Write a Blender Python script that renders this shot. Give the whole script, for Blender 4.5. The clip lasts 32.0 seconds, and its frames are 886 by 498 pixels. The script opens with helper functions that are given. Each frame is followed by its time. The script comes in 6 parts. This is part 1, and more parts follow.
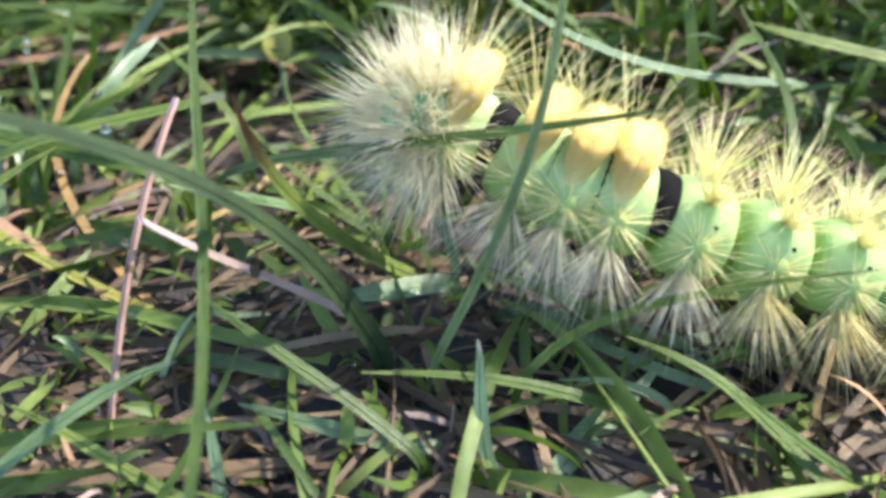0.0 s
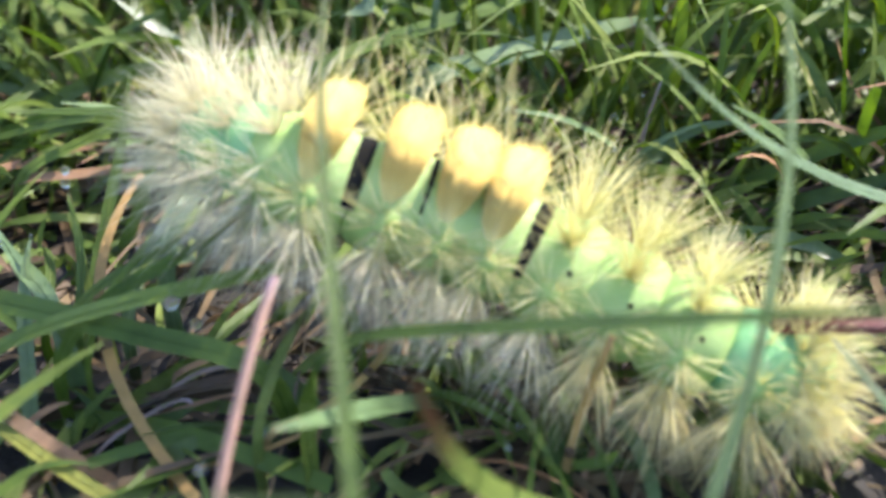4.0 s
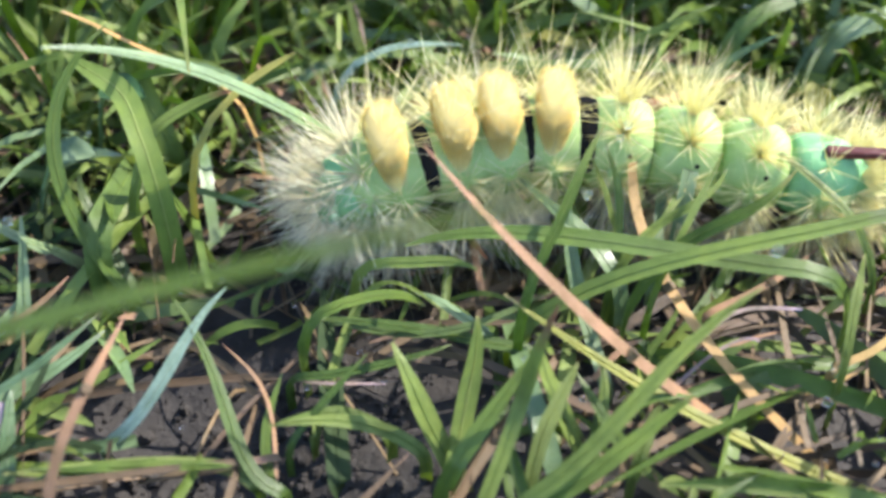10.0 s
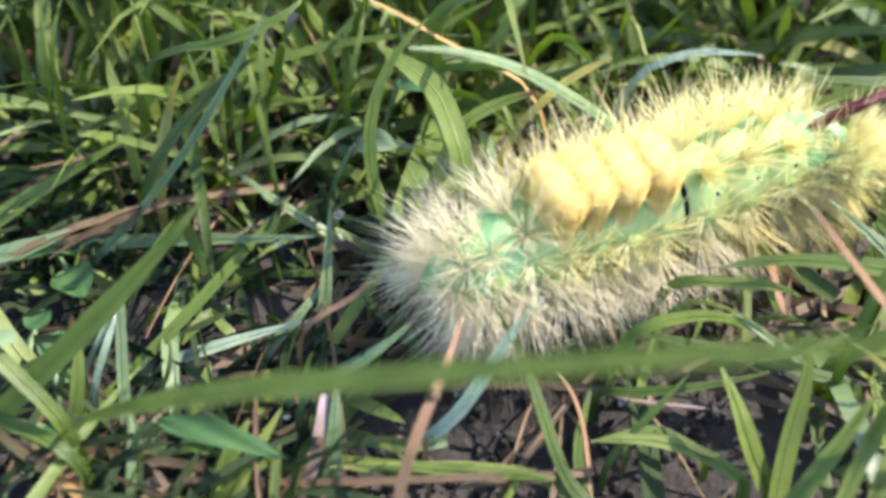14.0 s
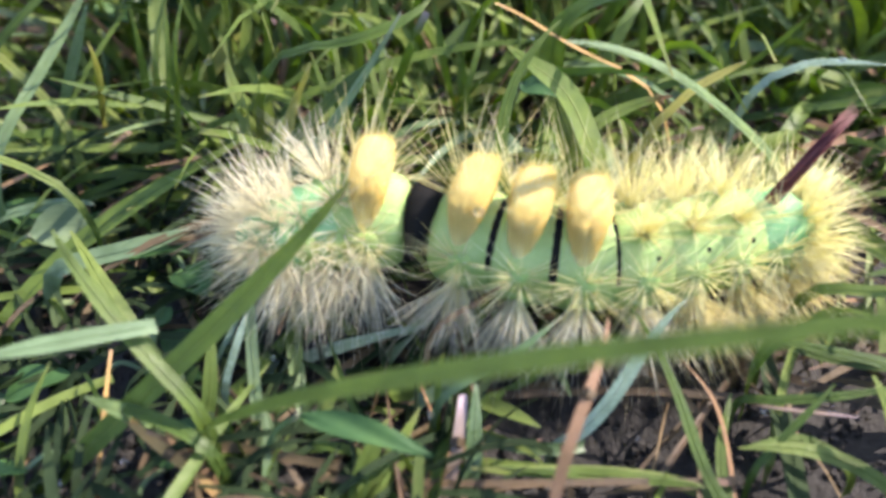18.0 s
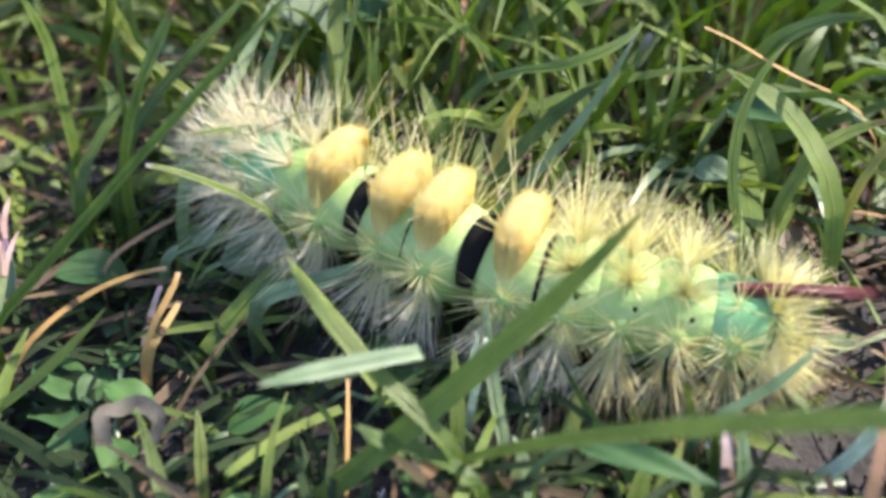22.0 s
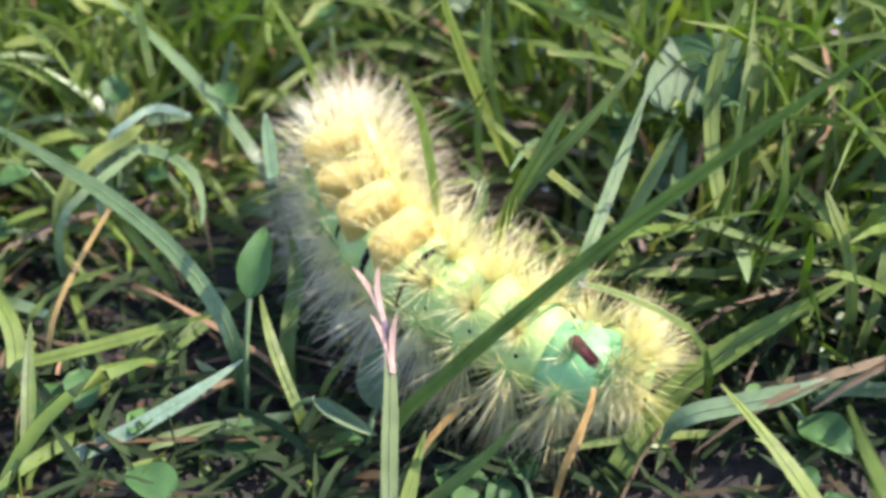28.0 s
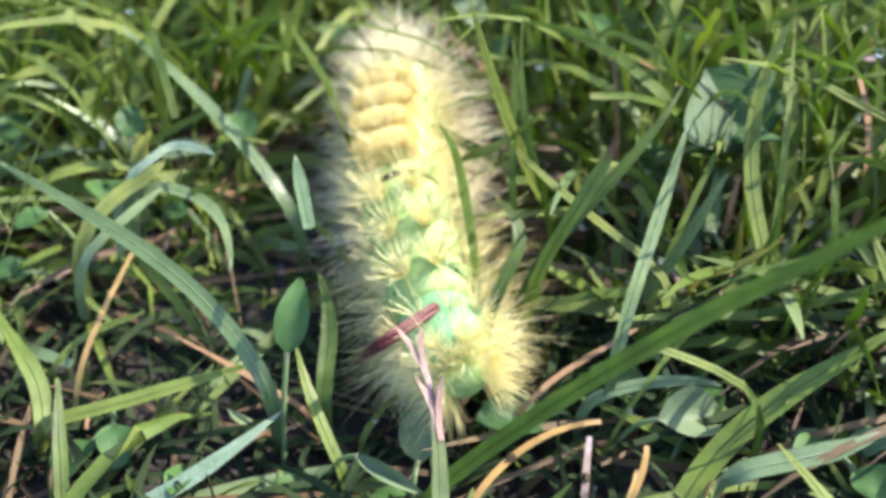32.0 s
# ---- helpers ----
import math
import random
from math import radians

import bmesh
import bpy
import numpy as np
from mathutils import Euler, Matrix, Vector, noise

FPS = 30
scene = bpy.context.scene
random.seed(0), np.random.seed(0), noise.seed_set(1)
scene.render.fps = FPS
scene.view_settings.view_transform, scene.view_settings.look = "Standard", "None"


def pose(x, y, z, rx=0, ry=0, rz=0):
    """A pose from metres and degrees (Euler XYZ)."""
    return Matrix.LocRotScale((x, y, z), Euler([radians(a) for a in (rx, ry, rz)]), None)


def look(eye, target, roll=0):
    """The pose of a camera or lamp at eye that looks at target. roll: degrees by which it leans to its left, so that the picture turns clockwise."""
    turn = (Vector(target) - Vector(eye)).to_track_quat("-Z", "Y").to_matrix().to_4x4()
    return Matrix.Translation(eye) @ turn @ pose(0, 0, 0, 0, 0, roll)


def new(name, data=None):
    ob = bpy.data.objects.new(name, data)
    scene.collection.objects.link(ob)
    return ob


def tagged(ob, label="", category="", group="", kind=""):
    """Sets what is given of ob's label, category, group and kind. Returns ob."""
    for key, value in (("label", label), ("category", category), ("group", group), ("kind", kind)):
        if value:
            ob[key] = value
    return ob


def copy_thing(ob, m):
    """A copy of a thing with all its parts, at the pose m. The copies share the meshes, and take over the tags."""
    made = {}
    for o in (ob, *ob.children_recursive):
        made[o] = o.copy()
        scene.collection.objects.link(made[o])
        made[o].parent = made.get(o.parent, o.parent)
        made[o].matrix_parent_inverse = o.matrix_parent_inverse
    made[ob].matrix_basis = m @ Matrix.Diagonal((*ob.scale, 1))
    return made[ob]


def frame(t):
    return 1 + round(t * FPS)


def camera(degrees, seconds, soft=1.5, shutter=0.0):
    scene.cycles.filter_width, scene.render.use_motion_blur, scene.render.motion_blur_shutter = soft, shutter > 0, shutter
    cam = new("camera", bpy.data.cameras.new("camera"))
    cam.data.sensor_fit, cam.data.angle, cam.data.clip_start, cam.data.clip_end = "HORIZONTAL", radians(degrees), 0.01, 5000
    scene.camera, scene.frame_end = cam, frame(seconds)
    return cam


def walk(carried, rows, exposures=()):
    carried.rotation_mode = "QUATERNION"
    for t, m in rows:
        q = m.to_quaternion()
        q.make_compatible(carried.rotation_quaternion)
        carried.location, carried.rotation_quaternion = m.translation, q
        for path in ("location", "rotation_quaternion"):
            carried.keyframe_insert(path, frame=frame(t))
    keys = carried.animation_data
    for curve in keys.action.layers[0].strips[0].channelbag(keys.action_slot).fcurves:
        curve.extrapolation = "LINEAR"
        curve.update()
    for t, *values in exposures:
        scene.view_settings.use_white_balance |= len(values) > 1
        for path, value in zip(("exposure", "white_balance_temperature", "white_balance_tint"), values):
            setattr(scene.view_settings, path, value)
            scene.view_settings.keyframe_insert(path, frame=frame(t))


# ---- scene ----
CM = 0.01


def at(x, y, z):
    """A point of the plan, in centimetres, as metres."""
    return Vector((x, y, z)) * CM


# ---- camera: seconds, eye in centimetres, yaw, pitch and roll in degrees ----
PATH = [
    (0, 0.25, -9.49, 5.89, -6.05, -36.94, -0.03),
    (0.5, -0.01, -8.96, 5.79, -6.08, -36.26, -1.73),
    (1, -0.04, -8.06, 6.13, -5.11, -39.23, -2.28),
    (1.5, -0.21, -7.65, 6.08, -5.19, -39.01, -2.42),
    (2, -0.36, -7.00, 6.06, -4.74, -39.51, -2.73),
    (2.5, -0.49, -6.83, 5.81, -4.92, -38.12, -2.18),
    (3, -0.65, -6.75, 5.31, -4.96, -34.79, -0.98),
    (3.5, -0.62, -6.55, 5.30, -4.41, -35.08, -2.14),
    (5.5, -0.12, -6.38, 5.35, -1.13, -36.00, 3.34),
    (6, -0.83, -6.90, 5.38, -2.74, -35.20, 4.15),
    (6.5, -1.48, -6.81, 5.78, -0.67, -37.15, 2.16),
    (7, -1.70, -6.77, 6.01, 2.50, -37.41, -1.38),
    (7.5, -2.10, -6.81, 6.05, 4.00, -37.26, -2.89),
    (8, -2.82, -6.90, 6.18, 2.25, -37.68, -2.29),
    (8.5, -3.88, -6.80, 5.84, -2.67, -37.95, -1.54),
    (9, -4.49, -6.64, 5.99, -4.56, -39.10, -0.32),
    (9.5, -4.83, -6.57, 5.93, -5.38, -39.27, 0.13),
    (10, -4.96, -6.48, 5.85, -5.05, -39.29, -0.19),
    (10.5, -4.99, -6.38, 5.82, -3.93, -39.64, -0.85),
    (11, -5.00, -6.30, 5.72, -1.11, -39.31, -2.34),
    (11.5, -5.34, -6.32, 5.75, -0.60, -38.82, -1.55),
    (12, -5.58, -6.36, 5.64, 0.69, -37.97, -1.83),
    (12.5, -5.93, -6.41, 5.49, 1.39, -36.98, -2.01),
    (13, -6.27, -6.34, 5.63, 1.44, -37.96, -1.06),
    (13.5, -6.57, -6.28, 5.79, 1.04, -38.98, -0.10),
    (14, -6.78, -6.10, 6.04, 1.04, -41.09, 0.12),
    (14.5, -7.00, -6.11, 6.04, 0.37, -40.91, 1.18),
    (16.5, -7.20, -6.14, 5.86, 1.36, -39.95, 0.67),
    (17, -7.44, -6.21, 5.80, 0.74, -39.33, 1.33),
    (17.5, -7.63, -6.22, 5.74, 1.05, -39.01, 1.26),
    (18, -7.70, -6.20, 5.75, 2.26, -39.21, 0.44),
    (18.5, -7.90, -6.21, 5.74, 2.43, -39.12, 0.44),
    (19, -8.12, -6.15, 5.84, 2.55, -39.87, 0.89),
    (19.5, -8.36, -6.15, 5.86, 2.33, -40.05, 1.05),
    (20, -8.63, -6.16, 5.80, 1.99, -39.76, 1.38),
    (20.5, -8.96, -6.22, 5.58, 1.10, -38.26, 1.91),
    (21, -9.22, -6.15, 5.48, 0.97, -37.87, 2.03),
    (21.5, -9.41, -6.18, 5.49, 1.42, -37.38, 1.54),
    (22, -9.62, -6.19, 5.45, 1.49, -36.62, 0.88),
    (22.5, -9.96, -6.14, 5.45, 0.81, -36.36, 1.11),
    (23, -10.21, -6.09, 5.54, 1.13, -36.49, 0.89),
    (23.5, -10.54, -6.09, 5.69, 0.92, -36.79, 1.03),
    (24, -10.74, -6.07, 5.68, 1.81, -36.37, 0.51),
    (24.5, -11.05, -6.07, 5.77, 1.67, -36.43, 0.55),
    (25, -11.56, -6.15, 5.74, 0.30, -35.60, 1.58),
    (25.5, -12.10, -6.15, 5.80, -1.38, -35.52, 2.41),
    (26, -12.13, -6.19, 5.93, 0.69, -35.79, 0.96),
    (26.5, -12.03, -5.98, 6.15, 3.39, -37.12, -0.68),
    (28.5, -12.70, -5.24, 6.33, 6.73, -39.27, 0.03),
    (29, -12.81, -5.04, 6.48, 6.86, -40.46, -0.40),
    (29.5, -13.17, -5.04, 6.56, 4.58, -40.74, 0.35),
    (30, -13.28, -4.97, 6.64, 3.96, -41.21, 0.50),
    (30.5, -13.31, -4.92, 6.68, 3.80, -41.42, 0.57),
    (31, -13.31, -4.93, 6.67, 3.81, -41.11, 0.63),
    (31.5, -13.31, -4.89, 6.72, 3.80, -41.10, 0.77),
    (32, -13.25, -4.84, 6.73, 4.12, -40.77, 0.60),
]
cam = camera(46.0, 32.0, soft=3.5)
cam.data.dof.use_dof, cam.data.dof.focus_distance, cam.data.dof.aperture_fstop = True, 0.088, 26.0
walk(cam, [(t, pose(x * CM, y * CM, z * CM, 90 + pitch, 0, yaw) @ pose(0, 0, 0, 0, 0, roll)) for t, x, y, z, yaw, pitch, roll in PATH],
     exposures=((0, 1.93, 6150, 17), (7, 1.87, 6250, 17), (10, 1.94, 6150, 16), (13, 1.93, 6350, 19), (17, 1.82, 6400, 21), (23, 1.78, 6400, 21), (26, 1.94, 6500, 21), (29, 1.95, 6400, 18), (32, 1.95, 6400, 17)))

# ---- light: a low clear sun behind the caterpillar ----
SUN_ELEVATION, SUN_AZIMUTH = 45.0, 66.0  # azimuth from +y towards +x
world = bpy.data.worlds.new("sky")
scene.world = world
world.use_nodes = True
sky = world.node_tree.nodes.new("ShaderNodeTexSky")
sky.sky_type, sky.sun_disc = "NISHITA", False
sky.sun_elevation, sky.sun_rotation = radians(SUN_ELEVATION), radians(SUN_AZIMUTH)
background = world.node_tree.nodes["Background"]
world.node_tree.links.new(sky.outputs[0], background.inputs[0])
background.inputs[1].default_value = 0.15
sun_lamp = bpy.data.lights.new("sun", "SUN")
sun_lamp.energy, sun_lamp.angle, sun_lamp.color = 3.4, radians(0.5), (1.0, 0.925, 0.81)
sun = new("sun", sun_lamp)
se, sa = radians(SUN_ELEVATION), radians(SUN_AZIMUTH)
sun.matrix_world = look((math.sin(sa) * math.cos(se), math.cos(sa) * math.cos(se), math.sin(se)), (0, 0, 0))

# ---- materials ----


def material(name):
    m = bpy.data.materials.new(name)
    m.use_nodes = True
    m.node_tree.nodes.clear()
    return m, m.node_tree.nodes, m.node_tree.links


def node(nodes, kind, **values):
    n = nodes.new(kind)
    for key, value in values.items():
        n.inputs[key.replace("_", " ")].default_value = value
    return n


def variation(nodes, links):
    """A number from 0 to 1 that differs from piece to piece."""
    info, geo = nodes.new("ShaderNodeObjectInfo"), nodes.new("ShaderNodeNewGeometry")
    add, frac = nodes.new("ShaderNodeMath"), nodes.new("ShaderNodeMath")
    add.operation, frac.operation = "ADD", "FRACT"
    links.new(info.outputs["Random"], add.inputs[0])
    links.new(geo.outputs["Random Per Island"], add.inputs[1])
    links.new(add.outputs[0], frac.inputs[0])
    return frac.outputs[0]


def ramp(nodes, links, factor, stops):
    r = nodes.new("ShaderNodeValToRGB")
    while len(r.color_ramp.elements) < len(stops):
        r.color_ramp.elements.new(0.5)
    for e, (p, c) in zip(r.color_ramp.elements, stops):
        e.position, e.color = p, (*c, 1)
    links.new(factor, r.inputs[0])
    return r.outputs[0]


def mix(nodes, links, factor, a, b, mode="MIX"):
    n = nodes.new("ShaderNodeMix")
    n.data_type, n.blend_type = "RGBA", mode
    for value, socket in ((factor, n.inputs[0]), (a, n.inputs[6]), (b, n.inputs[7])):
        if isinstance(value, (int, float)):
            socket.default_value = value
        elif isinstance(value, tuple):
            socket.default_value = (*value, 1)
        else:
            links.new(value, socket)
    return n.outputs[2]


def finish(nodes, links, colour, rough, through_light, bump=None, bump_strength=0.3, bump_height=0.0001, gloss=0.5, tint=(1.0, 1.0, 0.5)):
    out, body = nodes.new("ShaderNodeOutputMaterial"), nodes.new("ShaderNodeBsdfPrincipled")
    links.new(colour, body.inputs["Base Color"])
    if isinstance(rough, (int, float)):
        body.inputs["Roughness"].default_value = rough
    else:
        links.new(rough, body.inputs["Roughness"])
    body.inputs["Specular IOR Level"].default_value = gloss
    if bump is not None:
        b = nodes.new("ShaderNodeBump")
        b.inputs["Strength"].default_value, b.inputs["Distance"].default_value = bump_strength, bump_height
        links.new(bump, b.inputs["Height"])
        links.new(b.outputs[0], body.inputs["Normal"])
    if through_light:
        t, m = nodes.new("ShaderNodeBsdfTranslucent"), nodes.new("ShaderNodeMixShader")
        links.new(mix(nodes, links, 1.0, colour, tint, "MULTIPLY"), t.inputs["Color"])
        m.inputs[0].default_value = through_light
        links.new(body.outputs[0], m.inputs[1])
        links.new(t.outputs[0], m.inputs[2])
        links.new(m.outputs[0], out.inputs[0])
    else:
        links.new(body.outputs[0], out.inputs[0])


def blade_material(name, stops, tip, tip_from, through_light=0.5, rough=0.42, gloss=0.4, vein=0.7):
    """A leaf blade: colour by piece, veins along it, blotches, and another colour towards the tip."""
    m, nodes, links = material(name)
    uv = nodes.new("ShaderNodeUVMap")
    split = nodes.new("ShaderNodeSeparateXYZ")
    links.new(uv.outputs[0], split.inputs[0])
    colour = ramp(nodes, links, variation(nodes, links), stops)
    coords = nodes.new("ShaderNodeTexCoord")
    blotch = node(nodes, "ShaderNodeTexNoise", Scale=260.0, Detail=4.0, Roughness=0.6)
    links.new(coords.outputs["Object"], blotch.inputs["Vector"])
    veins = nodes.new("ShaderNodeTexWave")
    veins.wave_type, veins.bands_direction = "BANDS", "X"
    for key, value in (("Scale", 3.2), ("Distortion", 0.6), ("Detail", 2.0)):
        veins.inputs[key].default_value = value
    links.new(uv.outputs[0], veins.inputs["Vector"])
    shade = ramp(nodes, links, blotch.outputs["Fac"], [(0.28, (0.62, 0.66, 0.55)), (0.5, (1, 1, 1)), (0.74, (1.3, 1.22, 1.05))])
    colour = mix(nodes, links, 1.0, colour, shade, "MULTIPLY")
    lines = ramp(nodes, links, veins.outputs["Fac"], [(0.0, (0.78, 0.8, 0.74)), (0.6, (1.08, 1.06, 1.0))])
    colour = mix(nodes, links, vein, colour, lines, "MULTIPLY")
    wander = nodes.new("ShaderNodeMath")
    wander.operation = "MULTIPLY_ADD"
    wander.inputs[1].default_value = 0.3
    links.new(blotch.outputs["Fac"], wander.inputs[0])
    links.new(split.outputs["Y"], wander.inputs[2])
    fade = nodes.new("ShaderNodeMapRange")
    fade.inputs["From Min"].default_value, fade.inputs["From Max"].default_value = tip_from + 0.15, tip_from + 0.3
    links.new(wander.outputs[0], fade.inputs["Value"])
    colour = mix(nodes, links, fade.outputs[0], colour, tip)
    speck = node(nodes, "ShaderNodeTexNoise", Scale=1500.0, Detail=2.0)
    links.new(coords.outputs["Object"], speck.inputs["Vector"])
    wet = nodes.new("ShaderNodeMapRange")
    wet.inputs["To Min"].default_value, wet.inputs["To Max"].default_value = rough - 0.12, rough + 0.2
    links.new(speck.outputs["Fac"], wet.inputs["Value"])
    finish(nodes, links, colour, wet.outputs[0], through_light, veins.outputs["Fac"], 0.5 * vein, 0.00008, gloss)
    return m


GREENS = [(0.0, (0.08, 0.14, 0.03)), (0.3, (0.122, 0.2, 0.038)), (0.6, (0.172, 0.255, 0.05)), (0.85, (0.245, 0.325, 0.075)), (1.0, (0.115, 0.175, 0.065))]
TANS = [(0.0, (0.055, 0.036, 0.017)), (0.35, (0.105, 0.07, 0.035)), (0.7, (0.175, 0.125, 0.062)), (1.0, (0.09, 0.058, 0.04))]
M = {
    "green": blade_material("green_blade", GREENS, (0.16, 0.2, 0.05), 0.93, 0.5, 0.37, 0.42),
    "fresh": blade_material("fresh_green_blade", [(0.0, (0.15, 0.24, 0.05)), (0.5, (0.22, 0.32, 0.075)), (1.0, (0.34, 0.41, 0.14))], (0.34, 0.3, 0.14), 0.93, 0.64, 0.45, 0.3),
    # shade is put into this colour, far darker than the other greens
    "dull": blade_material("dull_shaded_blade", [(0.0, (0.021, 0.038, 0.015)), (1.0, (0.031, 0.054, 0.021))], (0.04, 0.048, 0.02), 0.95, 0.25, 0.65, 0.14),
    "browntip": blade_material("brown_tipped_blade", GREENS, (0.2, 0.1, 0.05), 0.78),
    "purpletip": blade_material("purple_tipped_blade", GREENS, (0.3, 0.22, 0.3), 0.9),
    "bluepale": blade_material("blue_green_blade", [(0.0, (0.105, 0.175, 0.07)), (0.5, (0.16, 0.24, 0.1)), (1.0, (0.225, 0.31, 0.15))], (0.2, 0.26, 0.15), 0.93, 0.3, 0.28, 0.55),
    "pale": blade_material("pale_blade", [(0.0, (0.13, 0.22, 0.1)), (1.0, (0.19, 0.28, 0.14))], (0.28, 0.27, 0.2), 0.9, 0.35, 0.34, 0.55),
    # paler base colour carries part of the white sheen
    "white": blade_material("glossy_blade", [(0.0, (0.2, 0.3, 0.2)), (1.0, (0.3, 0.4, 0.28))], (0.3, 0.35, 0.25), 0.95, 0.25, 0.2, 0.9),
    "yellow": blade_material("yellow_blade", [(0.0, (0.34, 0.36, 0.08)), (1.0, (0.45, 0.42, 0.12))], (0.45, 0.4, 0.2), 0.9),
    "straw": blade_material("straw", [(0.0, (0.4, 0.25, 0.09)), (1.0, (0.5, 0.34, 0.13))], (0.45, 0.3, 0.16), 0.9, 0.25, 0.5, 0.25),
    "tan": blade_material("tan_straw", [(0.0, (0.3, 0.175, 0.1)), (1.0, (0.4, 0.25, 0.14))], (0.36, 0.2, 0.13), 0.9, 0.25, 0.5, 0.25),
    "purple": blade_material("purplish_straw", [(0.0, (0.32, 0.2, 0.17)), (1.0, (0.38, 0.25, 0.2))], (0.4, 0.3, 0.36), 0.95, 0.2, 0.4),
    "palepink": blade_material("pinkish_dead_blade", [(0.0, (0.27, 0.2, 0.17)), (1.0, (0.36, 0.27, 0.23))], (0.42, 0.31, 0.32), 0.8, 0.25, 0.4),
    "sheath": blade_material("split_stem", [(0.0, (0.12, 0.17, 0.07)), (1.0, (0.16, 0.21, 0.1))], (0.2, 0.13, 0.17), 0.8, 0.3, 0.5, 0.2),
    "thatch": blade_material("dead_thatch", TANS, (0.2, 0.12, 0.08), 0.9, 0.2, 0.5),
    "leaf": blade_material("clover_leaf", [(0.0, (0.04, 0.098, 0.034)), (1.0, (0.07, 0.155, 0.043))], (0.08, 0.16, 0.05), 1.5, 0.3, 0.5, 0.25, 0.2),
    "grey_leaf": blade_material("greyish_leaf", [(0.0, (0.1, 0.15, 0.082)), (1.0, (0.14, 0.2, 0.11))], (0.17, 0.13, 0.12), 1.2, 0.25, 0.55, 0.2, 0.25),
    "dead_leaf": blade_material("withered_leaf", [(0.0, (0.085, 0.082, 0.066)), (1.0, (0.13, 0.12, 0.1))], (0.14, 0.095, 0.095), 0.85, 0.25, 0.6, 0.2),
}


def hair_material(name, stops, through_light, rough=0.45, gloss=0.35):
    m, nodes, links = material(name)
    finish(nodes, links, ramp(nodes, links, variation(nodes, links), stops), rough, through_light, gloss=gloss, tint=(1.0, 0.99, 0.84))
    return m


HAIR_YELLOW = hair_material("yellow_hair", [(0.0, (0.82, 0.77, 0.4)), (0.5, (0.9, 0.87, 0.54)), (1.0, (0.95, 0.93, 0.7))], 0.58)
HAIR_PALE = hair_material("pale_hair", [(0.0, (0.76, 0.67, 0.36)), (0.5, (0.92, 0.86, 0.52)), (1.0, (0.97, 0.93, 0.7))], 0.6)
HAIR_WHITE = hair_material("white_hair", [(0.0, (0.72, 0.66, 0.48)), (0.5, (0.92, 0.88, 0.71)), (1.0, (0.97, 0.95, 0.86))], 0.6)
BRUSH, nodes, links = material("golden_brush_hair")
coords, split = nodes.new("ShaderNodeTexCoord"), nodes.new("ShaderNodeSeparateXYZ")
links.new(coords.outputs["Object"], split.inputs[0])
height = nodes.new("ShaderNodeMapRange")
height.inputs["From Max"].default_value = 0.004
links.new(split.outputs["Z"], height.inputs["Value"])
foot_to_top = ramp(nodes, links, height.outputs[0], [(0.0, (0.93, 0.9, 0.5)), (0.2, (0.97, 0.89, 0.45)), (0.5, (0.98, 0.87, 0.4)), (1.0, (0.98, 0.86, 0.38))])
tone = ramp(nodes, links, variation(nodes, links), [(0.0, (0.9, 0.88, 0.82)), (1.0, (1.03, 1.03, 1.05))])
finish(nodes, links, mix(nodes, links, 1.0, foot_to_top, tone, "MULTIPLY"), 0.6, 0.55, gloss=0.12, tint=(1.0, 0.97, 0.85))
RED_HAIR = hair_material("dark_red_hair", [(0.0, (0.08, 0.022, 0.025)), (1.0, (0.2, 0.06, 0.055))], 0.2)
BLACK = hair_material("black_velvet", [(0.0, (0.008, 0.008, 0.008)), (1.0, (0.014, 0.014, 0.013))], 0, 0.95, 0.04)


def skin_material(name, low, high):
    m, nodes, links = material(name)
    coords = nodes.new("ShaderNodeTexCoord")
    n = node(nodes, "ShaderNodeTexNoise", Scale=420.0, Detail=5.0, Roughness=0.6)
    links.new(coords.outputs["Object"], n.inputs["Vector"])
    fine = node(nodes, "ShaderNodeTexVoronoi", Scale=2600.0)
    links.new(coords.outputs["Object"], fine.inputs["Vector"])
    finish(nodes, links, ramp(nodes, links, n.outputs["Fac"], [(0.3, low), (0.7, high)]), 0.55, 0.3, fine.outputs["Distance"], 0.35, 0.00008, 0.3)
    return m


SKIN = skin_material("yellow_green_skin", (0.3, 0.48, 0.13), (0.48, 0.62, 0.26))
SKIN_TEAL = skin_material("blue_green_skin", (0.17, 0.44, 0.17), (0.34, 0.6, 0.31))

m_soil, nodes, links = material("damp_dark_soil")
coords = nodes.new("ShaderNodeTexCoord")
big = node(nodes, "ShaderNodeTexNoise", Scale=45.0, Detail=6.0)
small = node(nodes, "ShaderNodeTexNoise", Scale=700.0, Detail=5.0, Roughness=0.7)
for n in (big, small):
    links.new(coords.outputs["Object"], n.inputs["Vector"])
soil = ramp(nodes, links, small.outputs["Fac"], [(0.3, (0.009, 0.0075, 0.0055)), (0.6, (0.02, 0.016, 0.011)), (0.8, (0.04, 0.03, 0.022))])
soil = mix(nodes, links, big.outputs["Fac"], soil, (0.014, 0.012, 0.008))
reach = nodes.new("ShaderNodeVectorMath")
reach.operation = "LENGTH"
links.new(coords.outputs["Object"], reach.inputs[0])
edge = nodes.new("ShaderNodeMapRange")
edge.inputs["From Min"].default_value, edge.inputs["From Max"].default_value = 0.3, 0.5
links.new(reach.outputs["Value"], edge.inputs["Value"])
turf = ramp(nodes, links, small.outputs["Fac"], [(0.3, (0.03, 0.055, 0.012)), (0.7, (0.1, 0.15, 0.035))])
soil = mix(nodes, links, edge.outputs[0], soil, turf)
finish(nodes, links, soil, 0.75, 0, small.outputs["Fac"], 0.8, 0.0006)

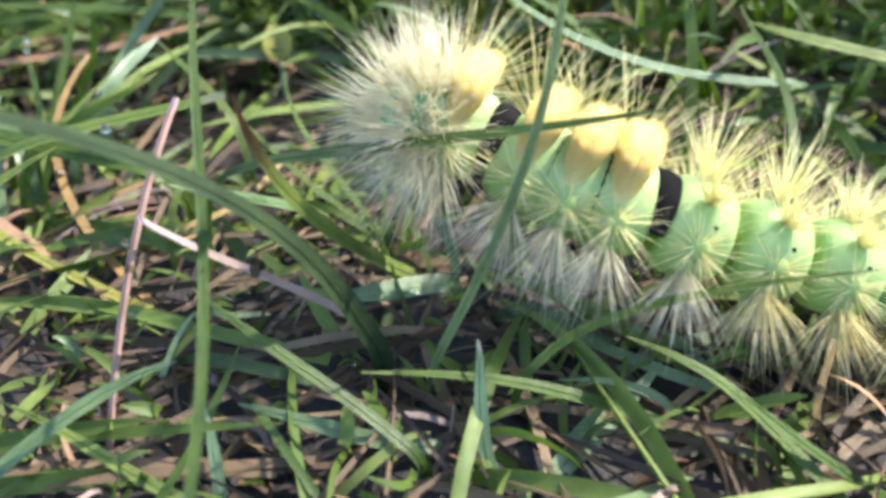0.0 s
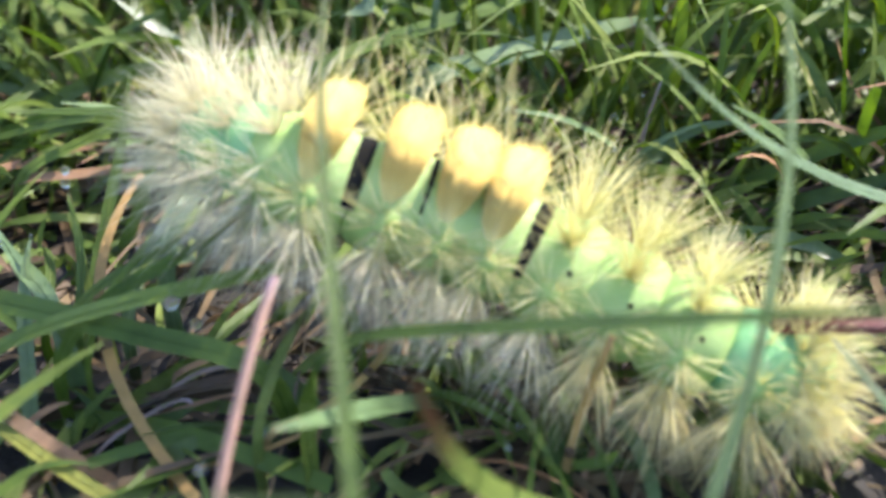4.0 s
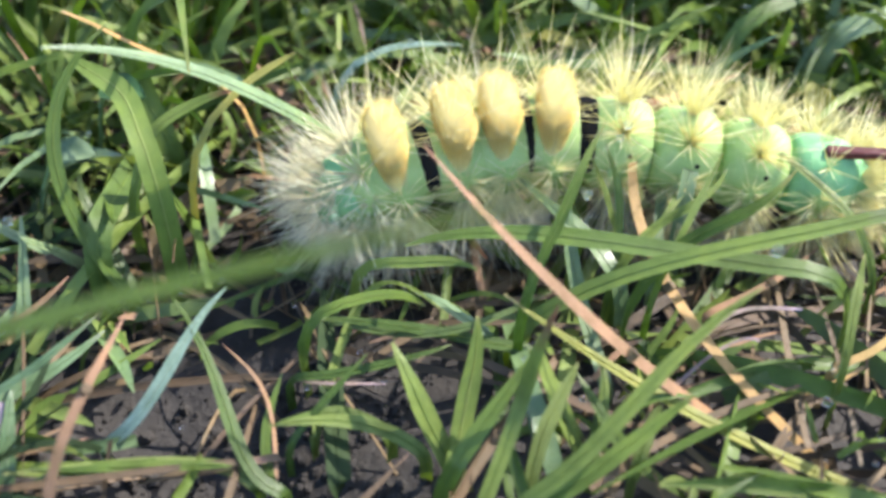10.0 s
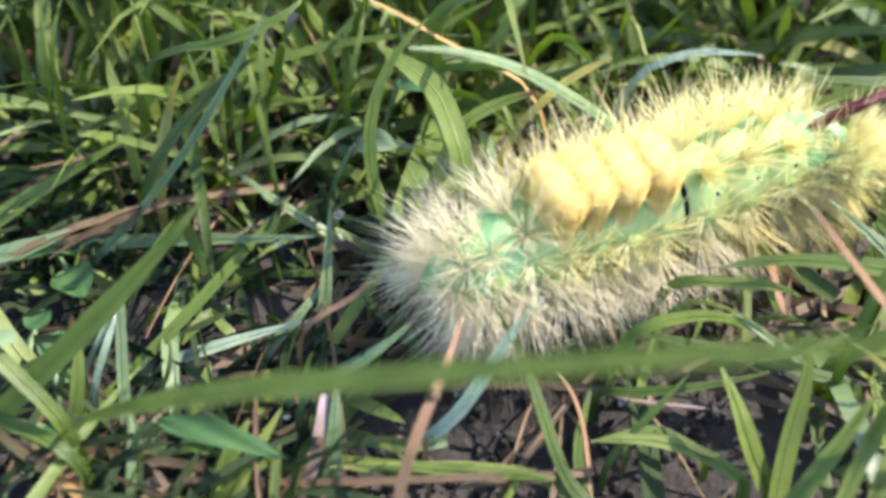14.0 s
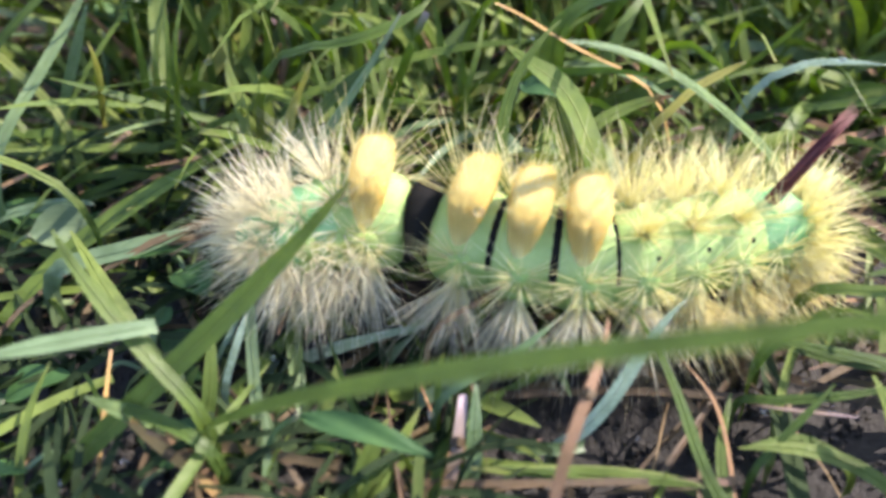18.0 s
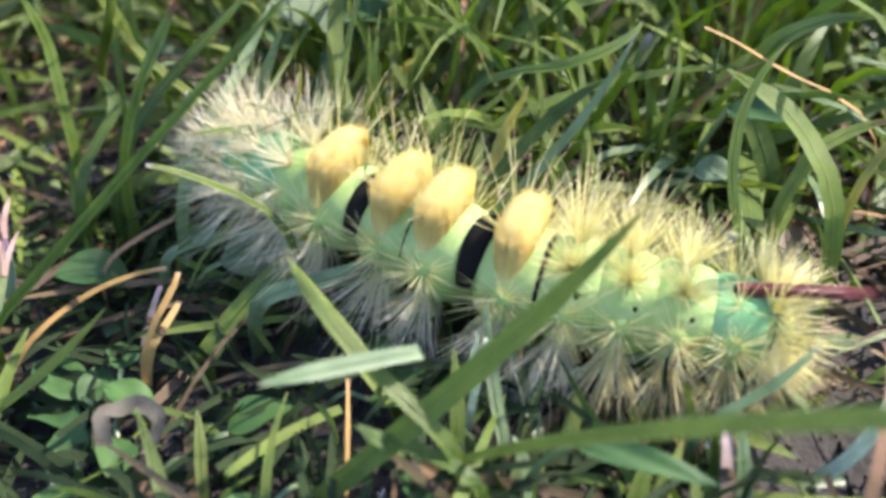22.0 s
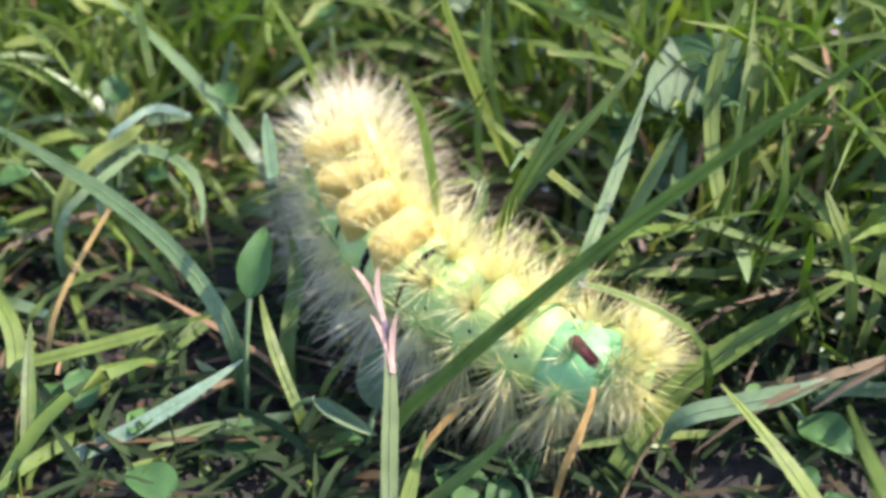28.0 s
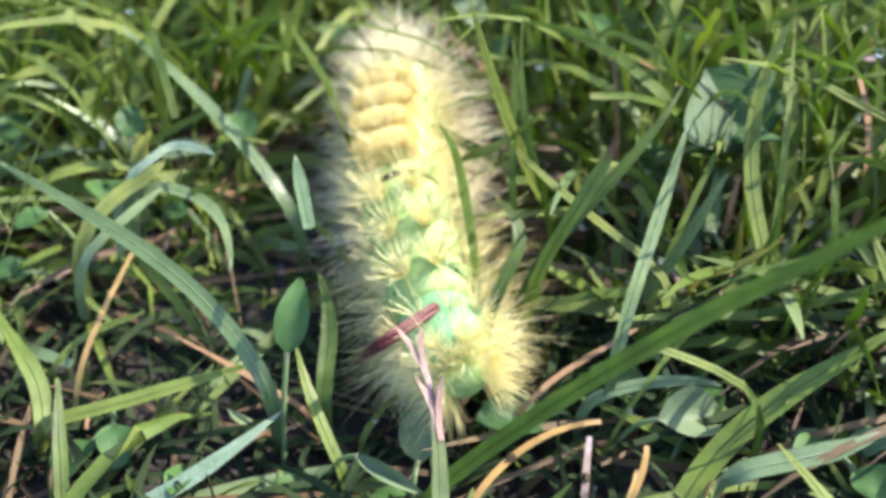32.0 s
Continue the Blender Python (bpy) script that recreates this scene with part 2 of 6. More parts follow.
m_water, nodes, links = material("dew_water")
out, glass = nodes.new("ShaderNodeOutputMaterial"), nodes.new("ShaderNodeBsdfGlass")
glass.inputs["IOR"].default_value, glass.inputs["Roughness"].default_value = 1.33, 0.0
links.new(glass.outputs[0], out.inputs[0])

# ---- ground: one sheet to the horizon, lumpy where the lawn is seen ----
SOIL = -0.45


def soil_level(x):
    """The ground sinks a little towards the end of the way."""
    k = min(1.0, max(0.0, (-10.0 - x) / 3.5))
    return SOIL - 0.65 * k * k * (3 - 2 * k)


def soil_height(x, y):
    return soil_level(x) + 0.22 * noise.noise((x * 0.35, y * 0.35, 3.1)) + 0.12 * noise.noise((x * 1.3, y * 1.3, 7.7)) - 0.55 * math.exp(-((x + 6.3) ** 2 + (y + 1.6) ** 2) / 1.6)


def ground_sheet():
    xs = [-60000, -3000, -200, -60] + [-30 + 0.25 * i for i in range(185)] + [60, 200, 3000, 60000]
    ys = [-60000, -3000, -200, -40] + [-14 + 0.25 * i for i in range(145)] + [60, 200, 3000, 60000]
    verts = [at(x, y, soil_height(x, y) if abs(x) < 40 and abs(y) < 35 else SOIL) for y in ys for x in xs]
    w = len(xs)
    faces = [(j * w + i, j * w + i + 1, (j + 1) * w + i + 1, (j + 1) * w + i) for j in range(len(ys) - 1) for i in range(w - 1)]
    mesh = bpy.data.meshes.new("ground")
    mesh.from_pydata(verts, [], faces)
    mesh.materials.append(m_soil)
    mesh.shade_smooth()
    return tagged(new("ground", mesh), "dark damp crumbly soil under the lawn", "ground", kind="structure")


ground_sheet()

# ---- blades ----


def bezier(p, u):
    a, b, c, d = p
    return a * (1 - u) ** 3 + b * 3 * u * (1 - u) ** 2 + c * 3 * u * u * (1 - u) + d * u ** 3


def strip(line, width, facing, fold, verts, faces, uvs, blunt=False, round_stem=False):
    """A thin keeled blade along a line of points, tip first, added to the lists."""
    n, first = len(line), len(verts)
    for i, p in enumerate(line):
        u = i / (n - 1)
        along = (line[min(i + 1, n - 1)] - line[max(i - 1, 0)]).normalized()
        side = along.cross(facing)
        side = side.normalized() if side.length > 1e-6 else along.orthogonal().normalized()
        up = side.cross(along)
        grow = 1.0 if round_stem else min(1.0, 0.1 + (u / 0.4) ** 0.7) if not blunt else min(1.0, 0.75 + u)
        h = 0.5 * width * grow * (1.0 - 0.25 * max(0.0, u - 0.6))
        if i == 0 and not blunt:
            h = 0.06 * width
        thick = max(0.05 * h, 0.00004)
        if round_stem:
            verts += [p - side * h, p + up * h, p + side * h, p - up * h]
        else:
            verts += [p - side * h, p - up * (fold * h) + up * thick, p + side * h, p - up * (fold * h) - up * thick]
        uvs += [(0.0, 1 - u), (0.5, 1 - u), (1.0, 1 - u), (0.5, 1 - u)]
        if i:
            a = first + 4 * (i - 1)
            faces += [(a + k, a + (k + 1) % 4, a + 4 + (k + 1) % 4, a + 4 + k) for k in range(4)]
    faces += [(first + 3, first + 2, first + 1, first), tuple(first + 4 * (n - 1) + k for k in range(4))]


def strips_mesh(name, verts, faces, uvs, mat):
    mesh = bpy.data.meshes.new(name)
    mesh.from_pydata(verts, [], faces)
    layer = mesh.uv_layers.new(name="UVMap")
    index = np.zeros(len(mesh.loops), dtype=np.int32)
    mesh.loops.foreach_get("vertex_index", index)
    layer.data.foreach_set("uv", np.array(uvs, dtype=np.float32)[index].ravel())
    mesh.materials.append(mat)
    mesh.shade_smooth()
    mesh.set_sharp_from_angle(angle=0.9)
    return mesh


LABELS = {
    "sheath": ("pale green grass stem with a withered purplish split top", "grass stem"),
    "green": ("fresh green grass blade rooted in the lawn", "grass blade"),
    "fresh": ("bright yellow-green young grass blade in the lawn", "grass blade"),
    "thatch": ("crumpled brown dead leaf lying on the soil", "straw"),
    "browntip": ("green grass blade with a withered brown tip", "grass blade"),
    "purpletip": ("mown green grass blade with a purplish cut end", "grass blade"),
    "bluepale": ("shiny blue-green grass blade in the lawn", "grass blade"),
    "dull": ("dull green grass blade with shade darkened into its colour", "grass blade"),
    "pale": ("pale green shiny grass blade lying low", "grass blade"),
    "white": ("wet grass blade coloured paler for a white sheen", "grass blade"),
    "yellow": ("yellowing grass blade leaning out of the lawn", "grass blade"),
    "straw": ("dry yellow straw with a joint, standing aslant", "straw"),
    "tan": ("dry reddish tan straw leaning over the lawn", "straw"),
    "purple": ("thin purplish dead grass stem standing upright", "straw"),
    "palepink": ("withered pinkish pale grass stem in the lawn", "straw"),
}
TOWARDS = Vector((0.12, -0.36, 0.92))
blade_count = 0


def grass_blade(tip, second, third, low, width, kind, rooted=True):
    """One blade or straw of the lawn along four points in centimetres, from its tip to its foot."""
    global blade_count
    blade_count += 1
    p = [at(*q) for q in (tip, second, third, low)]
    line = [bezier(p, i / 15) for i in range(16)]
    level = soil_level(line[-1].x / CM) * CM
    if rooted and line[-1].z > level:
        last, run = line[-1].copy(), (line[-1] - line[-3]).normalized()
        drop = last.z - level + 0.001
        flat = Vector((run.x, run.y, 0)) * drop * 0.35
        end = Vector((last.x, last.y, level - 0.001)) + flat
        hang = (last, last + run * drop * 0.45, end + Vector((0, 0, drop * 0.4)), end)
        line += [bezier(hang, k / 6) for k in range(1, 7)]
    foot = line[-1].copy()
    rng = random.Random(blade_count)
    facing = (TOWARDS + Vector((rng.uniform(-0.35, 0.35), rng.uniform(-0.2, 0.2), rng.uniform(-0.2, 0.2)))).normalized()
    verts, faces, uvs = [], [], []
    stem = kind in ("purple", "straw", "tan", "palepink", "thatch")
    strip([q - foot for q in line], width * CM * (0.8 if stem else 1.0), facing, 0.12 if stem else 0.22, verts, faces, uvs, kind in ("purpletip", "straw", "palepink", "purple"), kind == "purple")
    name = "straw" if stem else "grass_blade"
    ob = new(name, strips_mesh(name, verts, faces, uvs, M[kind]))
    ob.location = foot
    label, category = LABELS[kind]
    verts, faces, uvs = [], [], []
    if not stem:
        up = facing * 0.000045 * min(1.0, width / 0.1)
        strip([q - foot - facing * (0.11 * width * CM) * min(1.0, i / 5) + up * 2 for i, q in enumerate(line)][1:-1], width * CM * 0.09, facing, 0.0, verts, faces, uvs)
        rib = new("midrib", strips_mesh("midrib", verts, faces, uvs, M[kind]))
        rib.parent = ob
    elif width > 0.07:
        q, way = line[7] - foot, (line[8] - line[6]).normalized()
        strip([q - way * 0.0004, q - way * 0.0002, q + way * 0.0002, q + way * 0.0004], width * CM * 1.0, facing, 0.0, verts, faces, uvs, False, True)
        node_ring = new("joint", strips_mesh("joint", verts, faces, uvs, M["thatch"]))
        node_ring.parent = ob
        tagged(node_ring, "swollen brown joint")
    return tagged(ob, label, category, "straws in the lawn" if stem else "grass blades in the lawn")


def fork_prongs(stem, tip, second):
    """Two withered prongs at the top of a dead stem."""
    top, way = at(*tip) - stem.location, (at(*tip) - at(*second)).normalized()
    for side in (Vector((-1, 0.1, 0.1)), Vector((0.7, 0, 0.5))):
        verts, faces, uvs = [], [], []
        end = top + way * 0.0036 + side * 0.0013
        line = [bezier((end, top + way * 0.0025 + side * 0.0005, top + way * 0.0008, top - way * 0.0012), k / 8) for k in range(9)]
        strip(line, 0.0005, TOWARDS.normalized(), 0.2, verts, faces, uvs)
        prong = new("prong", strips_mesh("prong", verts, faces, uvs, M["purple"]))
        prong.parent = stem


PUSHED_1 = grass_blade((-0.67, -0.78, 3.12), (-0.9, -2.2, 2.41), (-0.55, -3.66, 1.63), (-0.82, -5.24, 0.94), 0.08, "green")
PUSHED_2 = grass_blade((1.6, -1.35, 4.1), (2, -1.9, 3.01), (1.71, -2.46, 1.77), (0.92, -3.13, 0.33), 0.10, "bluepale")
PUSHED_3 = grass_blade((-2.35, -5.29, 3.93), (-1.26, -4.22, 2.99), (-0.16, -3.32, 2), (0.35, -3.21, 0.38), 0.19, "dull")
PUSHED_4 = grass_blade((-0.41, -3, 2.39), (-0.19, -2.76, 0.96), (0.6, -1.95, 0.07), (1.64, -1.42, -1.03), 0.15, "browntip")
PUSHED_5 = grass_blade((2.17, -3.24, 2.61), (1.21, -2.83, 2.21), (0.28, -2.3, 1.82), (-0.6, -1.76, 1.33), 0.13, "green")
grass_blade((-1.19, -1.35, 1.54), (-1.54, -2.28, 1.02), (-1.72, -3.1, 0.28), (-1.77, -3.95, -0.49), 0.08, "purple")
grass_blade((0.9, -1.44, 0.97), (0.69, -1.46, 0.28), (0.55, -1.51, -0.42), (0.6, -1.64, -1.13), 0.08, "straw")
grass_blade((-1.31, -3.04, 1.48), (-0.87, -2.79, 0.83), (-0.19, -2.6, 0.42), (0.38, -2.64, -0.13), 0.12, "palepink")
grass_blade((-1.16, -2.48, 1.39), (-0.81, -1.77, 0.76), (-0.37, -1.04, 0.24), (0.1, -0.51, -0.45), 0.14, "pale", rooted=False)
grass_blade((-1.29, -1.41, -0.4), (-0.75, -2.15, -0.6), (0.03, -2.59, -0.66), (0.51, -3.21, -0.96), 0.17, "green")
grass_blade((2.16, -1.78, 1.14), (2.75, -2.61, 0.62), (3.01, -3.15, -0.11), (4.0, -2.88, -0.13), 0.12, "pale")
grass_blade((-3.96, -0.52, 0.47), (-2.99, -1.31, 0.04), (-1.88, -1.93, -0.28), (-0.63, -2.35, -0.5), 0.10, "yellow")
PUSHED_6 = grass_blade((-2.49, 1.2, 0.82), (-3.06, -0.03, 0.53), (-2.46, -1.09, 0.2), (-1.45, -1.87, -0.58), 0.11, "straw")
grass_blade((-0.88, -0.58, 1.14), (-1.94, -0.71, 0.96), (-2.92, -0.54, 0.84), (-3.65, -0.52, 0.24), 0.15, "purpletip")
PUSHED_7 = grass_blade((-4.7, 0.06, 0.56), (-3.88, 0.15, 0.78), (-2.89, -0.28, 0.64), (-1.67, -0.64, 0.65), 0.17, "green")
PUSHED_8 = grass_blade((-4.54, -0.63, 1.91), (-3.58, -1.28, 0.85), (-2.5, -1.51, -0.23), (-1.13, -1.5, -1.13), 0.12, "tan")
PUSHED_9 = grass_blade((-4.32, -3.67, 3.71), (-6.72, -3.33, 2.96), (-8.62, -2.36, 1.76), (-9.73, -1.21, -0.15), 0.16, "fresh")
grass_blade((-7.13, 0.13, 2.41), (-6.47, 0.68, 2.12), (-5.89, 1.04, 1.51), (-5.27, 1.3, 0.84), 0.17, "bluepale")
grass_blade((-6.86, 3.79, 0.35), (-6.87, 2.82, 0.22), (-7.11, 1.86, 0.32), (-7.23, 0.84, 0.42), 0.24, "browntip")
grass_blade((-7.06, 1.67, 1.79), (-7.71, 1.06, 1.46), (-7.6, 0.65, 0.75), (-7.11, 0.49, -0.1), 0.12, "green")
grass_blade((-6.75, -0.78, 0.75), (-6.81, -1.33, 0.81), (-7.07, -1.74, 0.67), (-7.14, -2.05, 0.33), 0.10, "tan")
grass_blade((-6.51, -0.29, 0.43), (-6.04, -0.92, 0.12), (-6.12, -1.51, -0.21), (-5.74, -1.58, -0.38), 0.11, "green")
# a blue-green blade given the dark kind for the shade it stands in
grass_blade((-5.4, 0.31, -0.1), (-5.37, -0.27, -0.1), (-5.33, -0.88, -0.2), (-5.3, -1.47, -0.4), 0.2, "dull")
grass_blade((-7.85, 0.7, 0.58), (-7.87, 0.28, -0.12), (-7.99, -0.25, -0.72), (-7.95, -0.84, -1.26), 0.12, "bluepale")
grass_blade((-7.75, -0.97, 0.12), (-7.76, -1.22, 0.05), (-7.78, -1.45, -0.08), (-7.86, -1.61, -0.26), 0.11, "palepink")
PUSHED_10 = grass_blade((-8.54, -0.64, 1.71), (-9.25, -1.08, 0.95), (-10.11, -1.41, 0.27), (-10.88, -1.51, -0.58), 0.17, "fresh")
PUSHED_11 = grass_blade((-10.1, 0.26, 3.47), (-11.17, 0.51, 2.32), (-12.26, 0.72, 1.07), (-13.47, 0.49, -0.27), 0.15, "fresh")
grass_blade((-6.26, 1.73, 2.01), (-7.03, 2.39, 1.77), (-7.24, 2.54, 1.11), (-6.9, 2.16, 0.5), 0.23, "green")
grass_blade((-10.84, -1.66, 1.02), (-10.52, -1.44, 0.94), (-10.21, -1.23, 0.86), (-9.89, -1.02, 0.75), 0.13, "pale", rooted=False)
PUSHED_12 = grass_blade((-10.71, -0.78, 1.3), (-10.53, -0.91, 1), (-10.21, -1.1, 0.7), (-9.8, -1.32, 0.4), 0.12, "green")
grass_blade((-10.27, -1.52, 0.55), (-10.12, -1.36, 0.22), (-9.96, -1.18, -0.1), (-9.79, -0.98, -0.4), 0.12, "bluepale", rooted=False)
grass_blade((-9.96, -1.44, 0.13), (-9.76, -1.42, -0.02), (-9.61, -1.48, -0.22), (-9.45, -1.54, -0.44), 0.12, "tan")
grass_blade((-13.32, 3.58, 0.97), (-12.91, 3.18, 0.79), (-12.45, 2.78, 0.67), (-11.98, 2.41, 0.54), 0.09, "fresh")
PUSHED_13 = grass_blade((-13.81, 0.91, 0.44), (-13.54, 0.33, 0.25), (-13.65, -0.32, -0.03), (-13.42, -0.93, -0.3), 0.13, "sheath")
fork_prongs(PUSHED_13, (-13.81, 0.91, 0.44), (-13.54, 0.33, 0.25))
fork_prongs(PUSHED_13, (-13.66, 0.5, 0.3), (-13.58, 0.2, 0.2))
grass_blade((-13.36, 0.5, -0.51), (-13.43, 0.13, -0.65), (-13.47, -0.25, -0.8), (-13.47, -0.61, -0.98), 0.13, "green")
grass_blade((-12.57, 0.32, -0.11), (-12.82, 0.12, -0.35), (-13.1, -0.05, -0.58), (-13.43, -0.18, -0.79), 0.12, "green")
grass_blade((-10.67, 4.06, 2.1), (-11.06, 3.71, 1.48), (-11.03, 3.19, 0.88), (-10.77, 2.61, 0.36), 0.16, "green")
grass_blade((-11.58, 3.4, 1.29), (-11.74, 2.92, 0.99), (-11.9, 2.43, 0.73), (-12.06, 1.93, 0.51), 0.12, "bluepale")
grass_blade((-18.22, 3.09, 0.69), (-17.16, 2.64, 0.44), (-16.15, 2.22, 0.25), (-15.47, 1.46, -0.02), 0.16, "bluepale")
grass_blade((-17.38, 4.77, 1.26), (-16.73, 4.49, 0.89), (-16.13, 4.13, 0.53), (-15.64, 3.67, 0.16), 0.14, "bluepale")
grass_blade((-15.2, 2.94, 1.05), (-15.1, 2.63, 1.01), (-15, 2.31, 0.99), (-14.9, 2, 0.97), 0.12, "pale", rooted=False)
grass_blade((-13.62, 3.12, 2.61), (-13.4, 3.31, 1.69), (-13.13, 3.52, 0.8), (-12.77, 3.75, -0.05), 0.14, "green")
grass_blade((-12.94, 2.86, 1.75), (-13.14, 3.24, 1.17), (-13.37, 3.65, 0.7), (-13.63, 4.1, 0.33), 0.22, "green")
grass_blade((-13.32, 3.02, 0.61), (-13.08, 2.86, 0.56), (-13, 2.63, 0.45), (-13.14, 2.41, 0.32), 0.12, "green")
grass_blade((-8.28, 1.24, 0.24), (-8.72, 0.47, 0.03), (-9.27, -0.25, -0.24), (-9.89, -0.92, -0.54), 0.11, "green")
grass_blade((-7.53, 0.72, -0.2), (-8.9, 0.84, -0.34), (-10.27, 0.93, -0.45), (-11.64, 0.94, -0.6), 0.14, "green")
grass_blade((-2.68, 2.19, 1.29), (-2.76, 1.53, 0.47), (-3.25, 0.86, -0.16), (-3.07, 0.25, -0.92), 0.11, "green")
grass_blade((1.05, -0.83, 2.84), (2.05, -0.81, 1.56), (3.45, -0.49, 1), (4.95, -0.11, 0.69), 0.10, "pale")
grass_blade((3.75, 0.96, 0.42), (3.42, 2.29, 0.97), (3.45, 3.63, 1.47), (3.64, 4.96, 1.88), 0.13, "yellow")
grass_blade((-11.01, 2.94, 0.55), (-10.95, 2.9, 0.25), (-10.98, 2.87, -0.05), (-11.1, 2.85, -0.35), 0.1, "yellow")
SPRUNG = grass_blade((-1.76, -1.22, 3.61), (-2.09, -2.06, 3.05), (-2.13, -2.8, 2.41), (-1.95, -3.24, 1.68), 0.17, "green")
tagged(SPRUNG, "long dull green grass blade springing up beside the way")
grass_blade((2.3, -3.63, 0.5), (3.12, -3.99, 0.33), (3.18, -4.06, 0.08), (3.7, -4.79, -0.2), 0.12, "green")
grass_blade((3.04, -4.09, 0.3), (3.4, -4.45, 0.15), (3.61, -4.53, -0.06), (4.09, -4.73, -0.3), 0.10, "green")
grass_blade((0.24, -3.71, 0.4), (1.64, -3.66, 0.23), (2.02, -3.76, -0.02), (3.31, -4.26, -0.3), 0.11, "green")
grass_blade((-1.02, -3.05, 0.8), (-0.53, -3.51, 0.61), (0.04, -3.73, 0.31), (0.55, -4.12, 0), 0.10, "green")
grass_blade((-1.12, -3.66, 0.6), (-1.51, -3.63, 0.5), (-2.02, -3.98, 0.36), (-2.35, -4.21, 0.2), 0.11, "bluepale")
grass_blade((-0.74, -3.54, 0), (-0.17, -3.71, -0.05), (0.23, -3.96, -0.12), (0.73, -3.96, -0.2), 0.13, "bluepale")
grass_blade((-2.5, -3.52, 0.2), (-1.89, -3.83, 0.1), (-1.57, -4.12, -0.04), (-1.14, -4.27, -0.2), 0.10, "green")
grass_blade((1.15, -3.54, 0.5), (1.17, -3.77, 0.31), (1.05, -4.14, 0.01), (1.22, -4.26, -0.3), 0.11, "pale")
grass_blade((4.01, -3.62, 0.3), (3.98, -3.77, 0.13), (3.66, -4, -0.12), (3.92, -4.17, -0.4), 0.08, "straw")
grass_blade((2.74, -3.32, -0.1), (2.32, -3.77, -0.15), (1.83, -4.12, -0.22), (1.45, -4.46, -0.3), 0.18, "bluepale")
grass_blade((4.21, -0.13, 1.6), (4.28, -0.57, 1.36), (4.77, -0.51, 0.99), (4.47, -1.41, 0.6), 0.11, "green")
grass_blade((4.55, 0.31, 1.2), (4.88, 0.1, 1.15), (5.33, -0.06, 1.08), (5.84, -0.22, 1), 0.15, "green")
grass_blade((-2.52, 1.8, 1), (-2.48, 1.76, 0.65), (-2.72, 1.85, 0.12), (-3.06, 1.72, -0.45), 0.13, "fresh")
grass_blade((0.44, -3.69, -0.1), (0.74, -3.66, -0.12), (0.77, -3.72, -0.16), (0.93, -3.74, -0.2), 0.07, "palepink")
grass_blade((-0.98, -3.64, 0.1), (-0.9, -3.91, 0.03), (-0.85, -4.26, -0.08), (-0.85, -4.3, -0.2), 0.10, "pale")
grass_blade((3.99, 0.97, 1.7), (3.88, 0.49, 1.38), (3.98, 0.15, 0.91), (3.83, -0.26, 0.4), 0.12, "green")
grass_blade((-0.35, 0.32, 0.9), (-0.33, -0.64, 0.73), (0.14, -0.96, 0.48), (0.41, -1.46, 0.2), 0.07, "green")
grass_blade((-1.3, 1.5, 1.5), (-1.73, 1.55, 1.21), (-2.01, 2.16, 0.77), (-2.51, 0.32, 0.3), 0.11, "bluepale")
grass_blade((-1.41, 2.75, 1.2), (-2.22, 2.5, 0.99), (-2.37, 2.9, 0.68), (-3.7, 2.36, 0.35), 0.11, "green")
grass_blade((-3.79, 2.12, 1), (-3.2, 2.24, 0.89), (-2.06, 2.54, 0.73), (-1.09, 2.34, 0.55), 0.12, "green")
grass_blade((-1.2, 2.39, 0.6), (-1.82, 2.17, 0.5), (-2.65, 2.01, 0.36), (-3.84, 2.3, 0.2), 0.15, "tan")
grass_blade((-1.77, 1.23, 0.9), (-1.35, 0.63, 0.78), (-0.93, 0.2, 0.6), (-0.87, 0.02, 0.4), 0.08, "green")
grass_blade((-3.06, 0.91, 0.8), (-2.92, 0.6, 0.65), (-2.92, 0.32, 0.44), (-2.84, 0.26, 0.2), 0.07, "green")
grass_blade((-1.77, 1.48, 0.8), (-1.93, 1.16, 0.78), (-2.05, 1.02, 0.74), (-2.13, 0.81, 0.7), 0.15, "pale")
grass_blade((-3.64, 0.81, 0.6), (-3.3, 0.17, 0.55), (-3.24, 0.35, 0.48), (-3.08, -0.01, 0.4), 0.15, "bluepale")
grass_blade((0.52, -0.53, 0.3), (0.61, -0.83, 0.15), (0.59, -0.92, -0.06), (0.51, -1.19, -0.3), 0.07, "green")
grass_blade((0.66, -0.86, 0.2), (0.82, -1.45, 0.08), (0.96, -1.62, -0.1), (0.95, -1.79, -0.3), 0.06, "green")
grass_blade((3.27, -2.3, -0.1), (3.14, -2.23, -0.19), (2.59, -2.14, -0.31), (2.13, -2.4, -0.45), 0.11, "green")
grass_blade((-3.28, 0.5, 0.7), (-3.35, 0.19, 0.48), (-3.32, -0.04, 0.15), (-3.18, -0.8, -0.2), 0.12, "bluepale")
grass_blade((-3.35, 0.51, 0.5), (-3.25, 1.04, 0.45), (-3.14, 0.21, 0.38), (-3.19, 0.29, 0.3), 0.08, "fresh")
grass_blade((-2.96, 0.66, 1), (-2.89, 0.42, 0.85), (-2.85, 0.4, 0.64), (-2.9, 0.16, 0.4), 0.07, "green")
grass_blade((-4.85, -0.9, 0.4), (-4.67, -1.3, 0.21), (-4.65, -1.21, -0.09), (-4.4, -1.59, -0.4), 0.17, "green")
grass_blade((-3.77, -0.96, 0.4), (-3.75, -1.22, 0.23), (-3.59, -1.38, -0.02), (-3.47, -1.54, -0.3), 0.17, "green")
grass_blade((-3.28, -1, 0.2), (-3.24, -1.36, 0.08), (-3.41, -1.45, -0.1), (-3.43, -1.66, -0.3), 0.10, "green")
